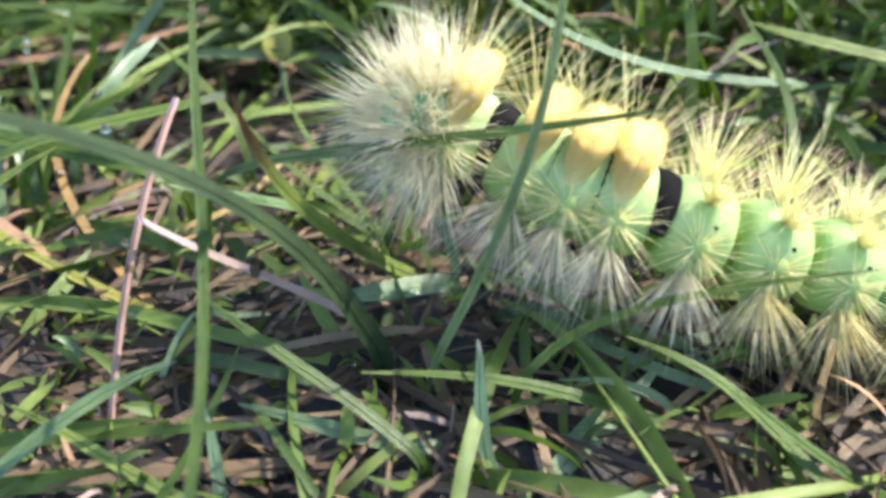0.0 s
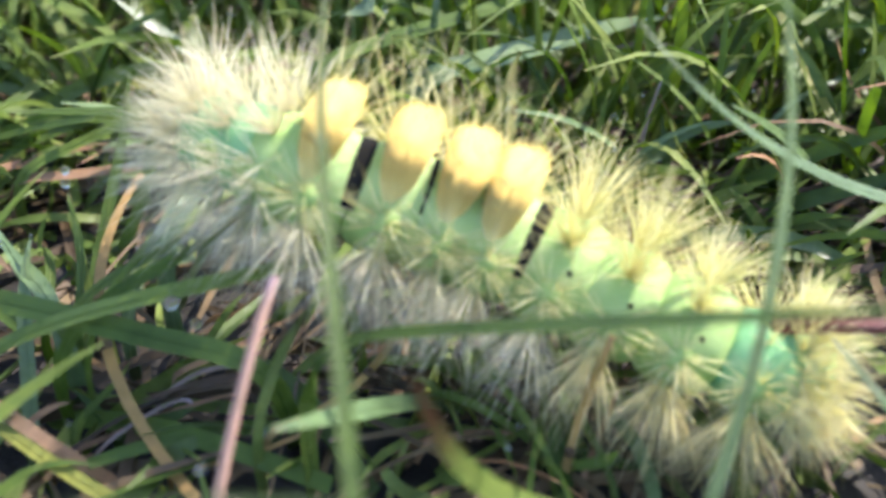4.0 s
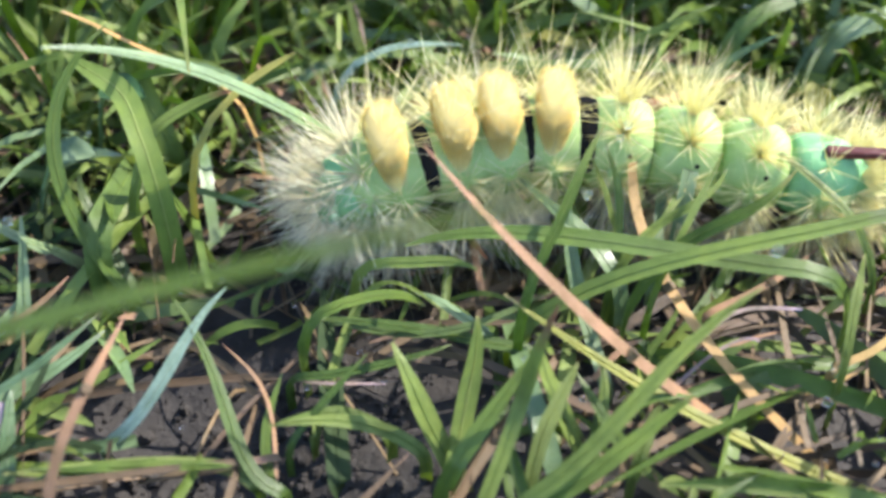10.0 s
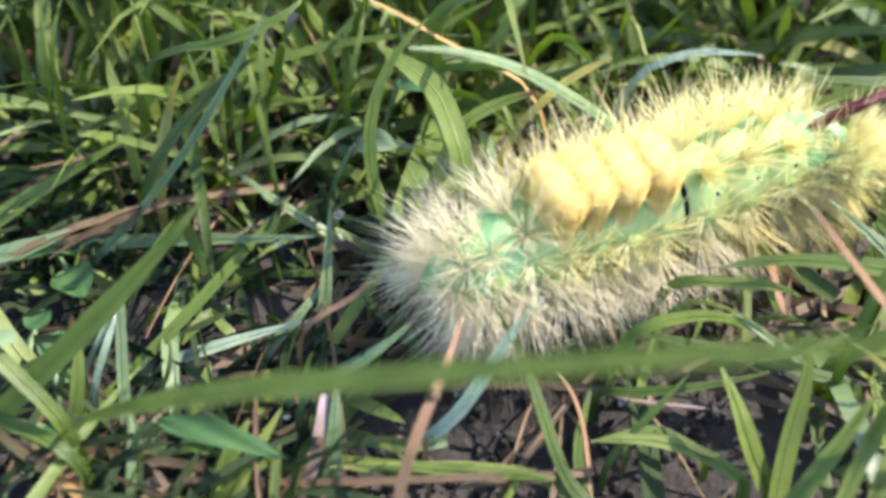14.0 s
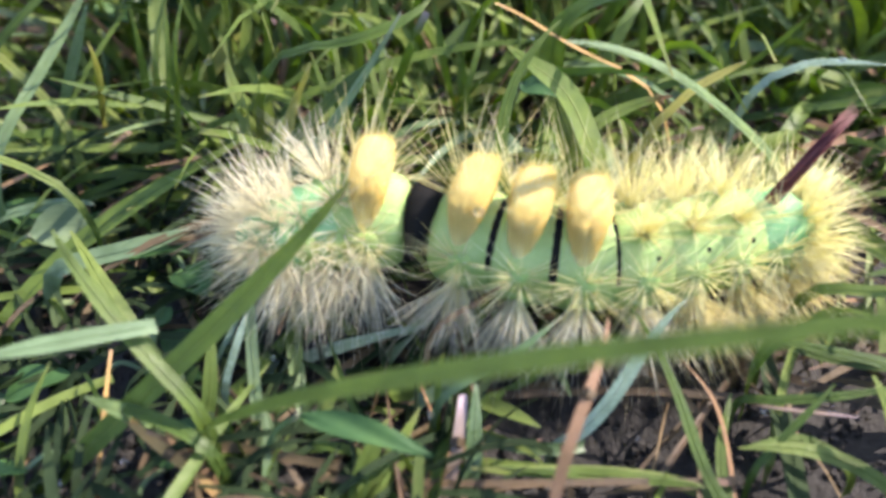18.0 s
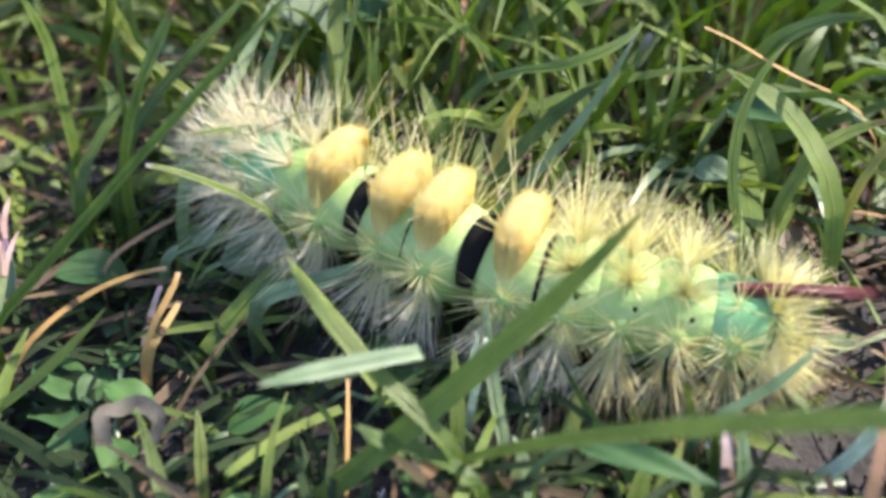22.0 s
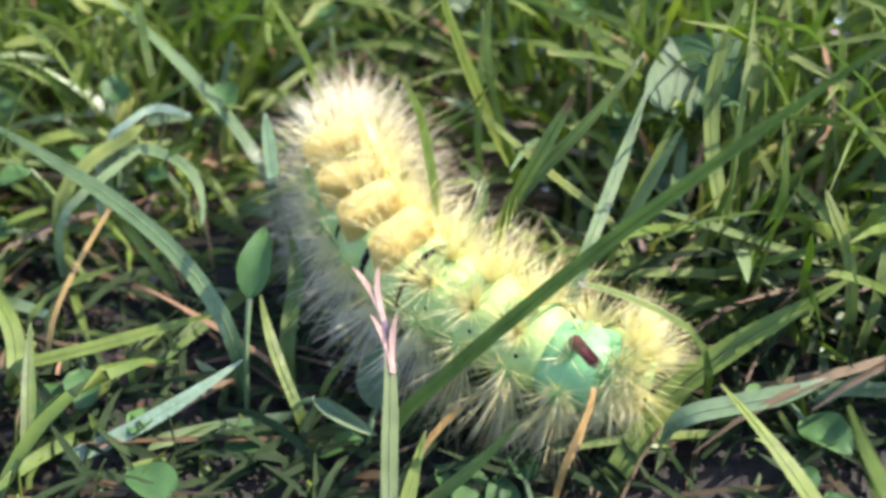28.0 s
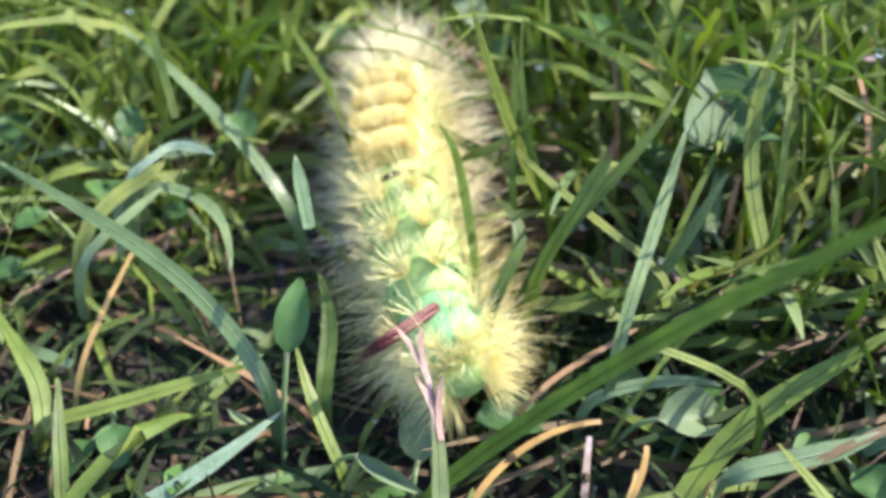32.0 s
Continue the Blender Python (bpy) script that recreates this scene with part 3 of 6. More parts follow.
grass_blade((-2.94, -1.52, 0.2), (-3.02, -1.56, 0.13), (-3.13, -1.81, 0.02), (-3.15, -1.81, -0.1), 0.11, "fresh")
grass_blade((-2.49, -0.36, 0.1), (-2.54, -0.52, 0.05), (-2.72, -0.64, -0.02), (-2.84, -0.76, -0.1), 0.06, "fresh")
grass_blade((-1.59, -0.56, -0.1), (-1.98, -0.55, -0.12), (-2.49, -0.81, -0.16), (-2.92, -0.98, -0.2), 0.06, "tan")
grass_blade((-1.05, 0.27, 0.1), (-1.5, -0.1, 0.05), (-1.77, -0.15, -0.02), (-2.12, -0.25, -0.1), 0.08, "tan")
grass_blade((-0.37, -0.18, 0.2), (-0.56, -0.51, 0.15), (-0.81, -0.96, 0.08), (-1.29, -1.03, 0), 0.08, "straw")
grass_blade((-1.45, -0.42, 0), (-1.77, -0.34, -0.02), (-1.96, -0.23, -0.06), (-2.21, -0.49, -0.1), 0.05, "palepink")
grass_blade((0.26, -0.23, 0), (0.05, -0.1, -0.05), (-0.33, 0.06, -0.12), (-0.66, -0.09, -0.2), 0.05, "tan")
grass_blade((-0.91, -0.12, 0.7), (-0.57, -0.32, 0.48), (-0.2, -0.78, 0.15), (0.46, -1, -0.2), 0.07, "green")
grass_blade((0.5, -0.71, 0.5), (0.71, -0.77, 0.33), (0.76, -1.27, 0.08), (0.89, -1.23, -0.2), 0.07, "green")
grass_blade((0.01, -0.2, 0.1), (0.57, -0.23, 0.08), (1.15, -0.26, 0.04), (1.64, -0.42, -0), 0.12, "green")
grass_blade((1.71, 4.13, 1.2), (1.27, 3.76, 1.15), (-0.03, 3.37, 1.08), (-0.82, 2.94, 1), 0.20, "green")
grass_blade((2.47, 3.42, 1), (1.86, 3.51, 0.95), (0.85, 2.98, 0.88), (0.24, 2.94, 0.8), 0.30, "bluepale")
grass_blade((-3.3, 2.65, 0.3), (-3.61, 2.63, 0.28), (-4.07, 2.45, 0.24), (-4.46, 2.37, 0.2), 0.14, "tan")
grass_blade((0.65, -1.02, 0.2), (0.5, -1.52, 0.08), (0.63, -1.42, -0.1), (0.63, -1.6, -0.3), 0.11, "browntip")
grass_blade((1.19, -0.85, 0.1), (1.02, -1.16, 0.03), (0.7, -1.64, -0.08), (0.75, -1.62, -0.2), 0.06, "tan")
grass_blade((-1.93, 0.52, 0.8), (-2.21, 0.05, 0.73), (-2.5, 0.24, 0.62), (-2.78, -0.03, 0.5), 0.08, "green")
grass_blade((1.8, 0.81, 0.9), (1.44, 0.93, 0.72), (1.21, 0.86, 0.45), (1.1, 0.26, 0.15), 0.10, "bluepale")
grass_blade((-6.03, 1.7, 0.1), (-6.29, 1.69, 0.08), (-6.57, 1.68, 0.04), (-6.79, 1.29, 0), 0.26, "thatch")
grass_blade((-7.59, 2.35, 1.6), (-7.14, 2.16, 1.5), (-7.11, 2.18, 1.36), (-6.52, 2, 1.2), 0.06, "straw")
grass_blade((-7.78, 0.38, 0.6), (-7.65, 0.55, 0.34), (-7.54, 0.88, -0.04), (-7.22, 0.82, -0.45), 0.12, "bluepale")
grass_blade((-6.76, 1.07, 0.6), (-6.56, 0.99, 0.34), (-6.54, 1.08, -0.04), (-6.43, 1.15, -0.45), 0.12, "green")
grass_blade((-7.39, 0.09, 0.4), (-7.52, -0.08, 0.35), (-7.61, -0.12, 0.28), (-7.82, -0.19, 0.2), 0.07, "tan")
grass_blade((-7.05, -0.52, 0.5), (-7.32, -0.78, 0.43), (-7.44, -0.82, 0.32), (-7.74, -0.92, 0.2), 0.08, "pale")
grass_blade((-6.1, -0.28, 0.5), (-6.47, -0.54, 0.31), (-6.61, -1.03, 0.01), (-7.01, -1.05, -0.3), 0.11, "white")
grass_blade((-4.44, -0.84, 0.6), (-4.9, 0.16, 0.38), (-5.11, 0.26, 0.05), (-5.46, -1.08, -0.3), 0.08, "fresh")
grass_blade((-4.2, -0.78, 0.5), (-4.19, -1.02, 0.28), (-4.36, -1.15, -0.05), (-4.48, -1.75, -0.4), 0.16, "fresh")
grass_blade((-4.38, -0.66, 0.1), (-4.77, -0.78, 0.05), (-5.41, -0.81, -0.02), (-5.54, -0.7, -0.1), 0.08, "green")
grass_blade((-3.53, -0.33, 0.3), (-3.99, -0.49, 0.23), (-4.46, -0.78, 0.12), (-5.21, -0.22, 0), 0.08, "green")
grass_blade((-3.72, -1.36, 1.1), (-3.98, -1.67, 0.83), (-3.85, -1.35, 0.43), (-4.28, -2.07, 0), 0.11, "browntip")
grass_blade((-2.3, -1.32, 1.1), (-3.09, -1.65, 0.88), (-3.37, -2.07, 0.55), (-4.01, -2.25, 0.2), 0.12, "green")
grass_blade((-2.76, -1.63, 0.4), (-3.06, -1.76, 0.3), (-3.56, -2.1, 0.16), (-3.82, -2.11, 0), 0.12, "fresh")
grass_blade((-3.49, -1.15, 0.2), (-3.3, -1.54, 0.05), (-3.25, -1.65, -0.16), (-2.83, -1.9, -0.4), 0.11, "green")
grass_blade((-3.89, -1.32, 0), (-3.86, -1.47, -0.07), (-3.74, -1.87, -0.18), (-3.72, -1.89, -0.3), 0.07, "bluepale")
grass_blade((-1.64, -0.87, -0.1), (-2.06, -0.88, -0.12), (-2.53, -1.1, -0.16), (-2.72, -1.02, -0.2), 0.06, "tan")
grass_blade((-1.14, -1.01, -0.1), (-1.59, -1.25, -0.12), (-1.77, -1.21, -0.16), (-2.04, -1.17, -0.2), 0.05, "straw")
grass_blade((-1.97, -0.85, 0.1), (-2.06, -0.65, 0.05), (-2.45, -0.92, -0.02), (-2.59, -1, -0.1), 0.04, "palepink")
grass_blade((-1.09, -0.46, 0.6), (-1.25, -0.78, 0.55), (-1.32, -0.91, 0.48), (-1.37, -1.03, 0.4), 0.08, "fresh")
grass_blade((-2.02, 0.46, 1), (-2.18, 0.24, 0.9), (-2.55, -0.31, 0.76), (-2.6, -0.32, 0.6), 0.06, "fresh")
grass_blade((-1.57, 0.03, 1.1), (-2.08, -0.49, 0.98), (-2.34, -0.17, 0.8), (-2.66, -0.38, 0.6), 0.11, "fresh")
grass_blade((-6.05, -1.55, -0.1), (-6.34, -1.47, -0.12), (-7.24, -1.44, -0.16), (-7.67, -1.34, -0.2), 0.11, "green")
grass_blade((-7.66, -0.93, 0.2), (-7.66, -1.18, 0.08), (-7.64, -1.5, -0.1), (-7.7, -1.53, -0.3), 0.12, "bluepale")
grass_blade((-5.72, -0.65, -0.1), (-5.81, -0.96, -0.17), (-5.9, -1.13, -0.28), (-5.81, -1.46, -0.4), 0.08, "green")
grass_blade((-7.99, 0.62, 0.3), (-8.82, 0.74, 0.12), (-9.69, 1.17, -0.16), (-10.62, 1.22, -0.45), 0.14, "bluepale")
grass_blade((-8.34, 1.33, 2), (-8.76, 0.73, 1.4), (-9.25, 1.11, 0.51), (-10.22, 0.97, -0.45), 0.10, "pale")
grass_blade((-9.23, 2.1, 1.2), (-9.03, 1.58, 1.08), (-8.84, 1.14, 0.9), (-8.87, 1.37, 0.7), 0.07, "fresh")
grass_blade((-8.76, 2.31, 1.2), (-8.66, 1.99, 1.08), (-8.61, 1.81, 0.9), (-8.54, 1.65, 0.7), 0.05, "fresh")
grass_blade((-7.7, 2.91, 1.3), (-7.67, 2.35, 1.13), (-7.84, 2.21, 0.88), (-7.84, 2.2, 0.6), 0.06, "fresh")
grass_blade((-9.09, 2.7, 1), (-9.49, 1.92, 0.76), (-10.15, 2.2, 0.39), (-10.86, 2.27, 0), 0.09, "green")
grass_blade((-8.94, 1.55, 0.4), (-8.34, 1.12, 0.21), (-8, 1.12, -0.09), (-7.3, 0.98, -0.4), 0.09, "bluepale")
grass_blade((-7.5, 1.39, 0.5), (-7.63, 1.32, 0.27), (-6.97, 0.65, -0.08), (-7.06, 0.42, -0.45), 0.12, "green")
grass_blade((-7.48, 1.76, 1.5), (-7.19, 1.43, 1.43), (-7.02, 1.62, 1.32), (-6.88, 1.18, 1.2), 0.22, "fresh")
grass_blade((-6.08, 1.5, 1.2), (-6.32, 1.6, 1.13), (-6.78, 1.34, 1.02), (-6.8, 1.31, 0.9), 0.13, "browntip")
grass_blade((-5.51, 1.58, 1.5), (-5.63, 1.55, 1.45), (-5.83, 1.49, 1.38), (-5.99, 1.37, 1.3), 0.08, "yellow")
grass_blade((-7.68, -1.47, -0.1), (-7.06, -1.42, -0.15), (-6.17, -1.29, -0.22), (-5.96, -1.52, -0.3), 0.10, "fresh")
grass_blade((-5.77, -1.28, 0), (-5.3, -1.1, -0.05), (-5.24, -1.06, -0.12), (-5, -1.18, -0.2), 0.11, "fresh")
grass_blade((-6.15, -0.59, 0.2), (-5.89, -0.81, 0.05), (-5.77, -0.73, -0.16), (-5.77, -1.46, -0.4), 0.04, "tan")
grass_blade((-5.49, -0.37, 0.2), (-4.78, -0.39, 0.15), (-4.29, -0.58, 0.08), (-3.8, -0.66, 0), 0.11, "green")
grass_blade((-4.63, -0.14, 0.2), (-4.41, -0.2, 0.18), (-4.39, -0.29, 0.14), (-4.19, -0.42, 0.1), 0.11, "pale")
grass_blade((-3.84, -1.22, 0.5), (-4.09, -1.49, 0.38), (-4.45, -1.87, 0.2), (-4.5, -1.84, 0), 0.13, "green")
grass_blade((-3.51, -1.23, 0.4), (-3.66, -1.46, 0.3), (-3.83, -1.63, 0.16), (-3.89, -1.78, 0), 0.12, "fresh")
grass_blade((-3.02, 0.54, 1.3), (-3.35, 0.03, 1.18), (-3.41, -0.12, 1), (-3.61, -0.36, 0.8), 0.09, "fresh")
grass_blade((-9.68, -0.47, 0.3), (-9.65, -0.76, 0.18), (-9.59, -1.05, -0), (-9.67, -1.16, -0.2), 0.11, "fresh")
grass_blade((-9.44, -0.34, 0.3), (-9.45, -0.48, 0.25), (-9.48, -0.59, 0.18), (-9.51, -0.69, 0.1), 0.06, "white")
grass_blade((-9.44, -0.05, 0.4), (-9.46, -0.28, 0.18), (-9.29, -1.08, -0.15), (-9.15, -1.45, -0.5), 0.10, "bluepale")
grass_blade((-7.16, -1.1, -0.2), (-7.47, -1.16, -0.22), (-7.73, -1.12, -0.26), (-7.9, -1.24, -0.3), 0.06, "tan")
# blade added in the white kind to stand for glints of sun
grass_blade((-3.99, 2.32, 1.1), (-4.3, 2.42, 1.08), (-4.55, 2.51, 1.04), (-4.74, 2.47, 1), 0.09, "white")
grass_blade((-11.04, 0.43, 0.4), (-10.55, -0.17, 0.25), (-10.36, -0.42, 0.04), (-10.15, -0.49, -0.2), 0.17, "green")
grass_blade((-9.49, -0.21, 0.3), (-9.5, -0.34, 0.25), (-9.55, -0.51, 0.18), (-9.6, -0.53, 0.1), 0.04, "white")
grass_blade((-10.37, 1.23, 0.9), (-10.31, 1.51, 0.57), (-10.1, 2.01, 0.08), (-10.02, 1.65, -0.45), 0.08, "green")
grass_blade((-10.52, 2.25, 1.6), (-10.49, 2.07, 1.34), (-10.47, 1.83, 0.96), (-10.64, 2.15, 0.55), 0.05, "fresh")
grass_blade((-10.91, 2.41, 1.4), (-10.8, 2.21, 1.02), (-10.97, 2.59, 0.46), (-10.92, 2.31, -0.15), 0.08, "green")
grass_blade((-4.14, -0.25, 0.5), (-4.31, -0.02, 0.48), (-4.59, -0.07, 0.44), (-4.82, 0.03, 0.4), 0.10, "green")
grass_blade((-4.58, -0.63, 0.5), (-4.7, -0.49, 0.48), (-4.77, -0.32, 0.44), (-5.22, -0.44, 0.4), 0.11, "fresh")
grass_blade((-5.04, -0.8, 0.2), (-5.24, -1.01, 0.13), (-5.4, -1.11, 0.02), (-5.56, -1.24, -0.1), 0.06, "green")
grass_blade((-5.79, -1.28, 0), (-5.3, -1.16, -0.05), (-5.01, -1.2, -0.12), (-4.75, -1.38, -0.2), 0.11, "fresh")
grass_blade((-8.28, -1.21, 0.1), (-8.37, -1.4, 0.03), (-8.45, -1.61, -0.08), (-8.46, -1.69, -0.2), 0.14, "fresh")
grass_blade((-9.24, -1.05, 0), (-9.11, -1.18, -0.1), (-9.16, -1.48, -0.24), (-9.11, -1.56, -0.4), 0.14, "bluepale")
grass_blade((-9.06, -0.37, 0.1), (-8.99, -0.54, 0), (-9.04, -0.57, -0.14), (-9.16, -0.78, -0.3), 0.04, "green")
grass_blade((-11.04, 1.63, 1.5), (-11.03, 1.72, 1.22), (-11.2, 2.06, 0.8), (-11.36, 2.36, 0.35), 0.09, "yellow")
grass_blade((-12.18, 0.79, 1), (-11.98, 0.87, 0.93), (-11.83, 0.91, 0.82), (-11.52, 0.89, 0.7), 0.08, "purpletip")
grass_blade((-9.14, 1.56, 1.4), (-9.18, 1.42, 1.23), (-9.35, 1.67, 0.98), (-9.38, 1.4, 0.7), 0.11, "yellow")
grass_blade((-8.49, 1.49, 1.5), (-8.67, 1.7, 1.33), (-9.01, 1.48, 1.08), (-9.27, 1.35, 0.8), 0.12, "green")
grass_blade((-8.16, 2.19, 1.7), (-8.29, 1.88, 1.63), (-8.81, 1.64, 1.52), (-9.16, 1.85, 1.4), 0.11, "green")
grass_blade((-10.37, 1.38, 1.2), (-10.31, 1.5, 1.02), (-10.25, 1.62, 0.75), (-10.2, 1.8, 0.45), 0.07, "fresh")
grass_blade((-11.34, 2.52, 1.4), (-11.47, 2.48, 1.12), (-11.61, 2.36, 0.7), (-11.8, 2.38, 0.25), 0.11, "bluepale")
grass_blade((-10.4, 1.95, 1.4), (-10.38, 1.87, 1.21), (-10.48, 2.1, 0.91), (-10.5, 2.02, 0.6), 0.05, "fresh")
grass_blade((-12.01, -0.79, -0.1), (-11.78, -1.22, -0.17), (-11.67, -1.41, -0.28), (-11.57, -1.7, -0.4), 0.11, "green")
grass_blade((-10.87, -0.78, 0.1), (-10.96, -1.14, -0.02), (-10.98, -1.4, -0.2), (-10.91, -1.66, -0.4), 0.07, "green")
grass_blade((-9.21, -1.09, 0), (-9.12, -1.22, -0.07), (-9.14, -1.6, -0.18), (-9.12, -1.62, -0.3), 0.06, "bluepale")
grass_blade((-8.06, -1.1, 0.1), (-8.17, -1.39, 0.03), (-8.33, -1.54, -0.08), (-8.37, -1.65, -0.2), 0.10, "fresh")
grass_blade((-7.49, -1.44, -0.1), (-6.72, -1.5, -0.15), (-6.55, -1.28, -0.22), (-6.01, -1.41, -0.3), 0.09, "green")
grass_blade((-10.45, -0.63, 0.1), (-10.41, -0.99, -0.02), (-10.4, -1.26, -0.2), (-10.39, -1.52, -0.4), 0.04, "straw")
grass_blade((-8.16, 1.74, 1.8), (-8.38, 1.47, 1.46), (-8.37, 2.22, 0.95), (-8.69, 2.08, 0.4), 0.08, "purpletip")
grass_blade((-6.69, 2.62, 1.1), (-7.86, 2.84, 1), (-8.39, 2.73, 0.86), (-9.27, 2.25, 0.7), 0.09, "green")
grass_blade((-10.06, 2.33, 1), (-10.02, 2.14, 0.9), (-9.88, 1.97, 0.76), (-9.85, 1.85, 0.6), 0.11, "fresh")
grass_blade((-9.04, 2.46, 1.4), (-9.05, 2.13, 1.23), (-8.94, 2, 0.98), (-8.95, 1.87, 0.7), 0.05, "fresh")
grass_blade((-8.63, 2.55, 1.2), (-8.62, 2.29, 1.1), (-8.58, 2.15, 0.96), (-8.58, 2.02, 0.8), 0.07, "fresh")
grass_blade((-10.46, 2.75, 1.5), (-10.49, 2.16, 1.32), (-10.43, 1.88, 1.05), (-10.51, 2.01, 0.75), 0.06, "fresh")
grass_blade((-7.19, -0.03, -0.1), (-7.46, -0.36, -0.15), (-7.73, -0.46, -0.22), (-8.07, -0.65, -0.3), 0.12, "pale")
grass_blade((-13.86, 2.93, 1.5), (-13.69, 2.76, 1.34), (-13.68, 2.92, 1.11), (-13.6, 2.73, 0.85), 0.12, "fresh")
grass_blade((-12.3, 2.65, 1.6), (-12.38, 2.58, 1.43), (-12.53, 2.4, 1.18), (-12.66, 2.38, 0.9), 0.13, "browntip")
grass_blade((-7.99, 0.02, -0.1), (-8.62, -0.13, -0.19), (-8.96, -0.17, -0.31), (-9.44, -0.3, -0.45), 0.11, "white")
grass_blade((-7.88, 0.45, 0), (-8.01, 0.19, -0.11), (-8.38, -0.19, -0.27), (-8.41, -0.16, -0.45), 0.09, "bluepale")
grass_blade((-8.74, -0.45, -0.1), (-8.74, -0.68, -0.15), (-8.8, -0.72, -0.22), (-8.82, -0.84, -0.3), 0.12, "fresh")
grass_blade((-10.64, 0.17, -0.3), (-10.71, -0.07, -0.37), (-10.9, -0.35, -0.48), (-11.02, -0.44, -0.6), 0.08, "green")
grass_blade((-7.76, 4.31, 1.6), (-8.16, 3.37, 1.5), (-8.25, 3.51, 1.36), (-8.4, 3.49, 1.2), 0.08, "tan")
grass_blade((-8.82, 3.49, 1.9), (-8.79, 3.31, 1.54), (-8.71, 3.53, 0.99), (-8.8, 2.5, 0.4), 0.07, "fresh")
grass_blade((-9.03, 3.95, 1.4), (-8.97, 3.54, 1.25), (-9, 3.5, 1.04), (-9.13, 3.12, 0.8), 0.07, "fresh")
grass_blade((-9.48, 2.15, 0.6), (-9.54, 1.9, 0.5), (-9.54, 1.75, 0.36), (-9.61, 1.61, 0.2), 0.11, "green")
grass_blade((-14.06, -0.39, -0.4), (-13.99, -0.61, -0.47), (-14.03, -0.61, -0.58), (-14.04, -0.7, -0.7), 0.07, "tan")
grass_blade((-12.02, 0.56, -0.2), (-12.07, 0.28, -0.25), (-12.17, 0.16, -0.32), (-12.18, 0.14, -0.4), 0.08, "straw")
grass_blade((-15.78, 2.34, 0.1), (-15.95, 3.11, 0.15), (-16.26, 3.34, 0.22), (-16.64, 3.3, 0.3), 0.12, "bluepale")
grass_blade((-16.38, 1.96, -0.4), (-15.65, 1.66, -0.47), (-15.4, 1.55, -0.58), (-15.06, 1.44, -0.7), 0.07, "tan")
grass_blade((-16.65, 3.35, 0.3), (-16.84, 3.12, 0.25), (-16.98, 2.88, 0.18), (-17.12, 2.78, 0.1), 0.11, "bluepale")
grass_blade((-16.84, 2.62, -0), (-16.94, 2.13, -0.15), (-17.08, 1.65, -0.36), (-17.1, 1.43, -0.6), 0.08, "straw")
grass_blade((-16.62, 2.13, -0.3), (-16.8, 2.02, -0.37), (-17.18, 2.1, -0.48), (-17.36, 1.77, -0.6), 0.08, "green")
grass_blade((-16.67, 3.56, 0.5), (-16.78, 3.21, 0.45), (-16.93, 3.33, 0.38), (-17.13, 3.03, 0.3), 0.16, "fresh")
grass_blade((-15.99, 1.59, -0.6), (-16.37, 1.07, -0.7), (-16.51, 0.68, -0.84), (-16.87, 0.27, -1), 0.12, "fresh")
grass_blade((-14.41, 0.88, -0.8), (-15.2, 0.7, -0.85), (-15.61, 0.55, -0.92), (-16.28, 0.31, -1), 0.13, "bluepale")
grass_blade((-10.63, 3.05, 0.4), (-10.88, 2.57, 0.28), (-11.02, 2.34, 0.1), (-11.52, 2.36, -0.1), 0.12, "fresh")
grass_blade((-11.73, 2.34, -0.1), (-12.12, 1.92, -0.17), (-12.47, 1.88, -0.28), (-12.82, 1.52, -0.4), 0.07, "tan")
grass_blade((-9.72, 2.21, -0.1), (-10.15, 2.08, -0.19), (-10.47, 2.12, -0.31), (-10.98, 1.93, -0.45), 0.14, "green")
grass_blade((-11.06, 3.85, 1.2), (-11.28, 3.4, 0.96), (-11.65, 2.65, 0.59), (-11.77, 2.41, 0.2), 0.06, "fresh")
grass_blade((-10.44, 3.11, 0.6), (-10.59, 2.5, 0.38), (-10.57, 2.78, 0.05), (-10.9, 2.31, -0.3), 0.09, "fresh")
grass_blade((-12.49, 2.75, 0.2), (-12.3, 2.47, 0.09), (-12.19, 2.43, -0.07), (-12.02, 2.4, -0.25), 0.06, "green")
grass_blade((-12.47, 1.49, -0.4), (-11.9, 1.36, -0.47), (-11.17, 0.91, -0.58), (-10.68, 0.67, -0.7), 0.10, "green")
grass_blade((-12.29, 1.13, -0.3), (-12.98, 1.1, -0.4), (-13.34, 0.47, -0.54), (-13.42, 0.33, -0.7), 0.08, "straw")
grass_blade((-12.37, 1.12, -0.5), (-12.4, 0.87, -0.57), (-12.41, 0.6, -0.68), (-12.41, 0.48, -0.8), 0.08, "palepink")
grass_blade((-11.26, 1.45, -0.1), (-11.48, 1.6, -0.15), (-11.91, 1.56, -0.22), (-12.2, 1.48, -0.3), 0.11, "pale")
grass_blade((-13.15, 4.4, 1.8), (-13.2, 3.87, 1.51), (-13.08, 3.38, 1.07), (-12.92, 3.45, 0.6), 0.08, "fresh")
grass_blade((-15.49, 4.53, 1.5), (-15.34, 4.36, 1.34), (-15.17, 4.34, 1.11), (-15.09, 4.32, 0.85), 0.09, "fresh")
grass_blade((-18.11, 2.13, -0.4), (-17.66, 1.54, -0.5), (-17.56, 1.67, -0.64), (-17.38, 1.16, -0.8), 0.18, "green")
# the white kind stands for the glint on this blade
grass_blade((-16.11, 3.37, 0.7), (-16.35, 3.47, 0.68), (-16.56, 3.67, 0.64), (-16.7, 3.51, 0.6), 0.10, "white")
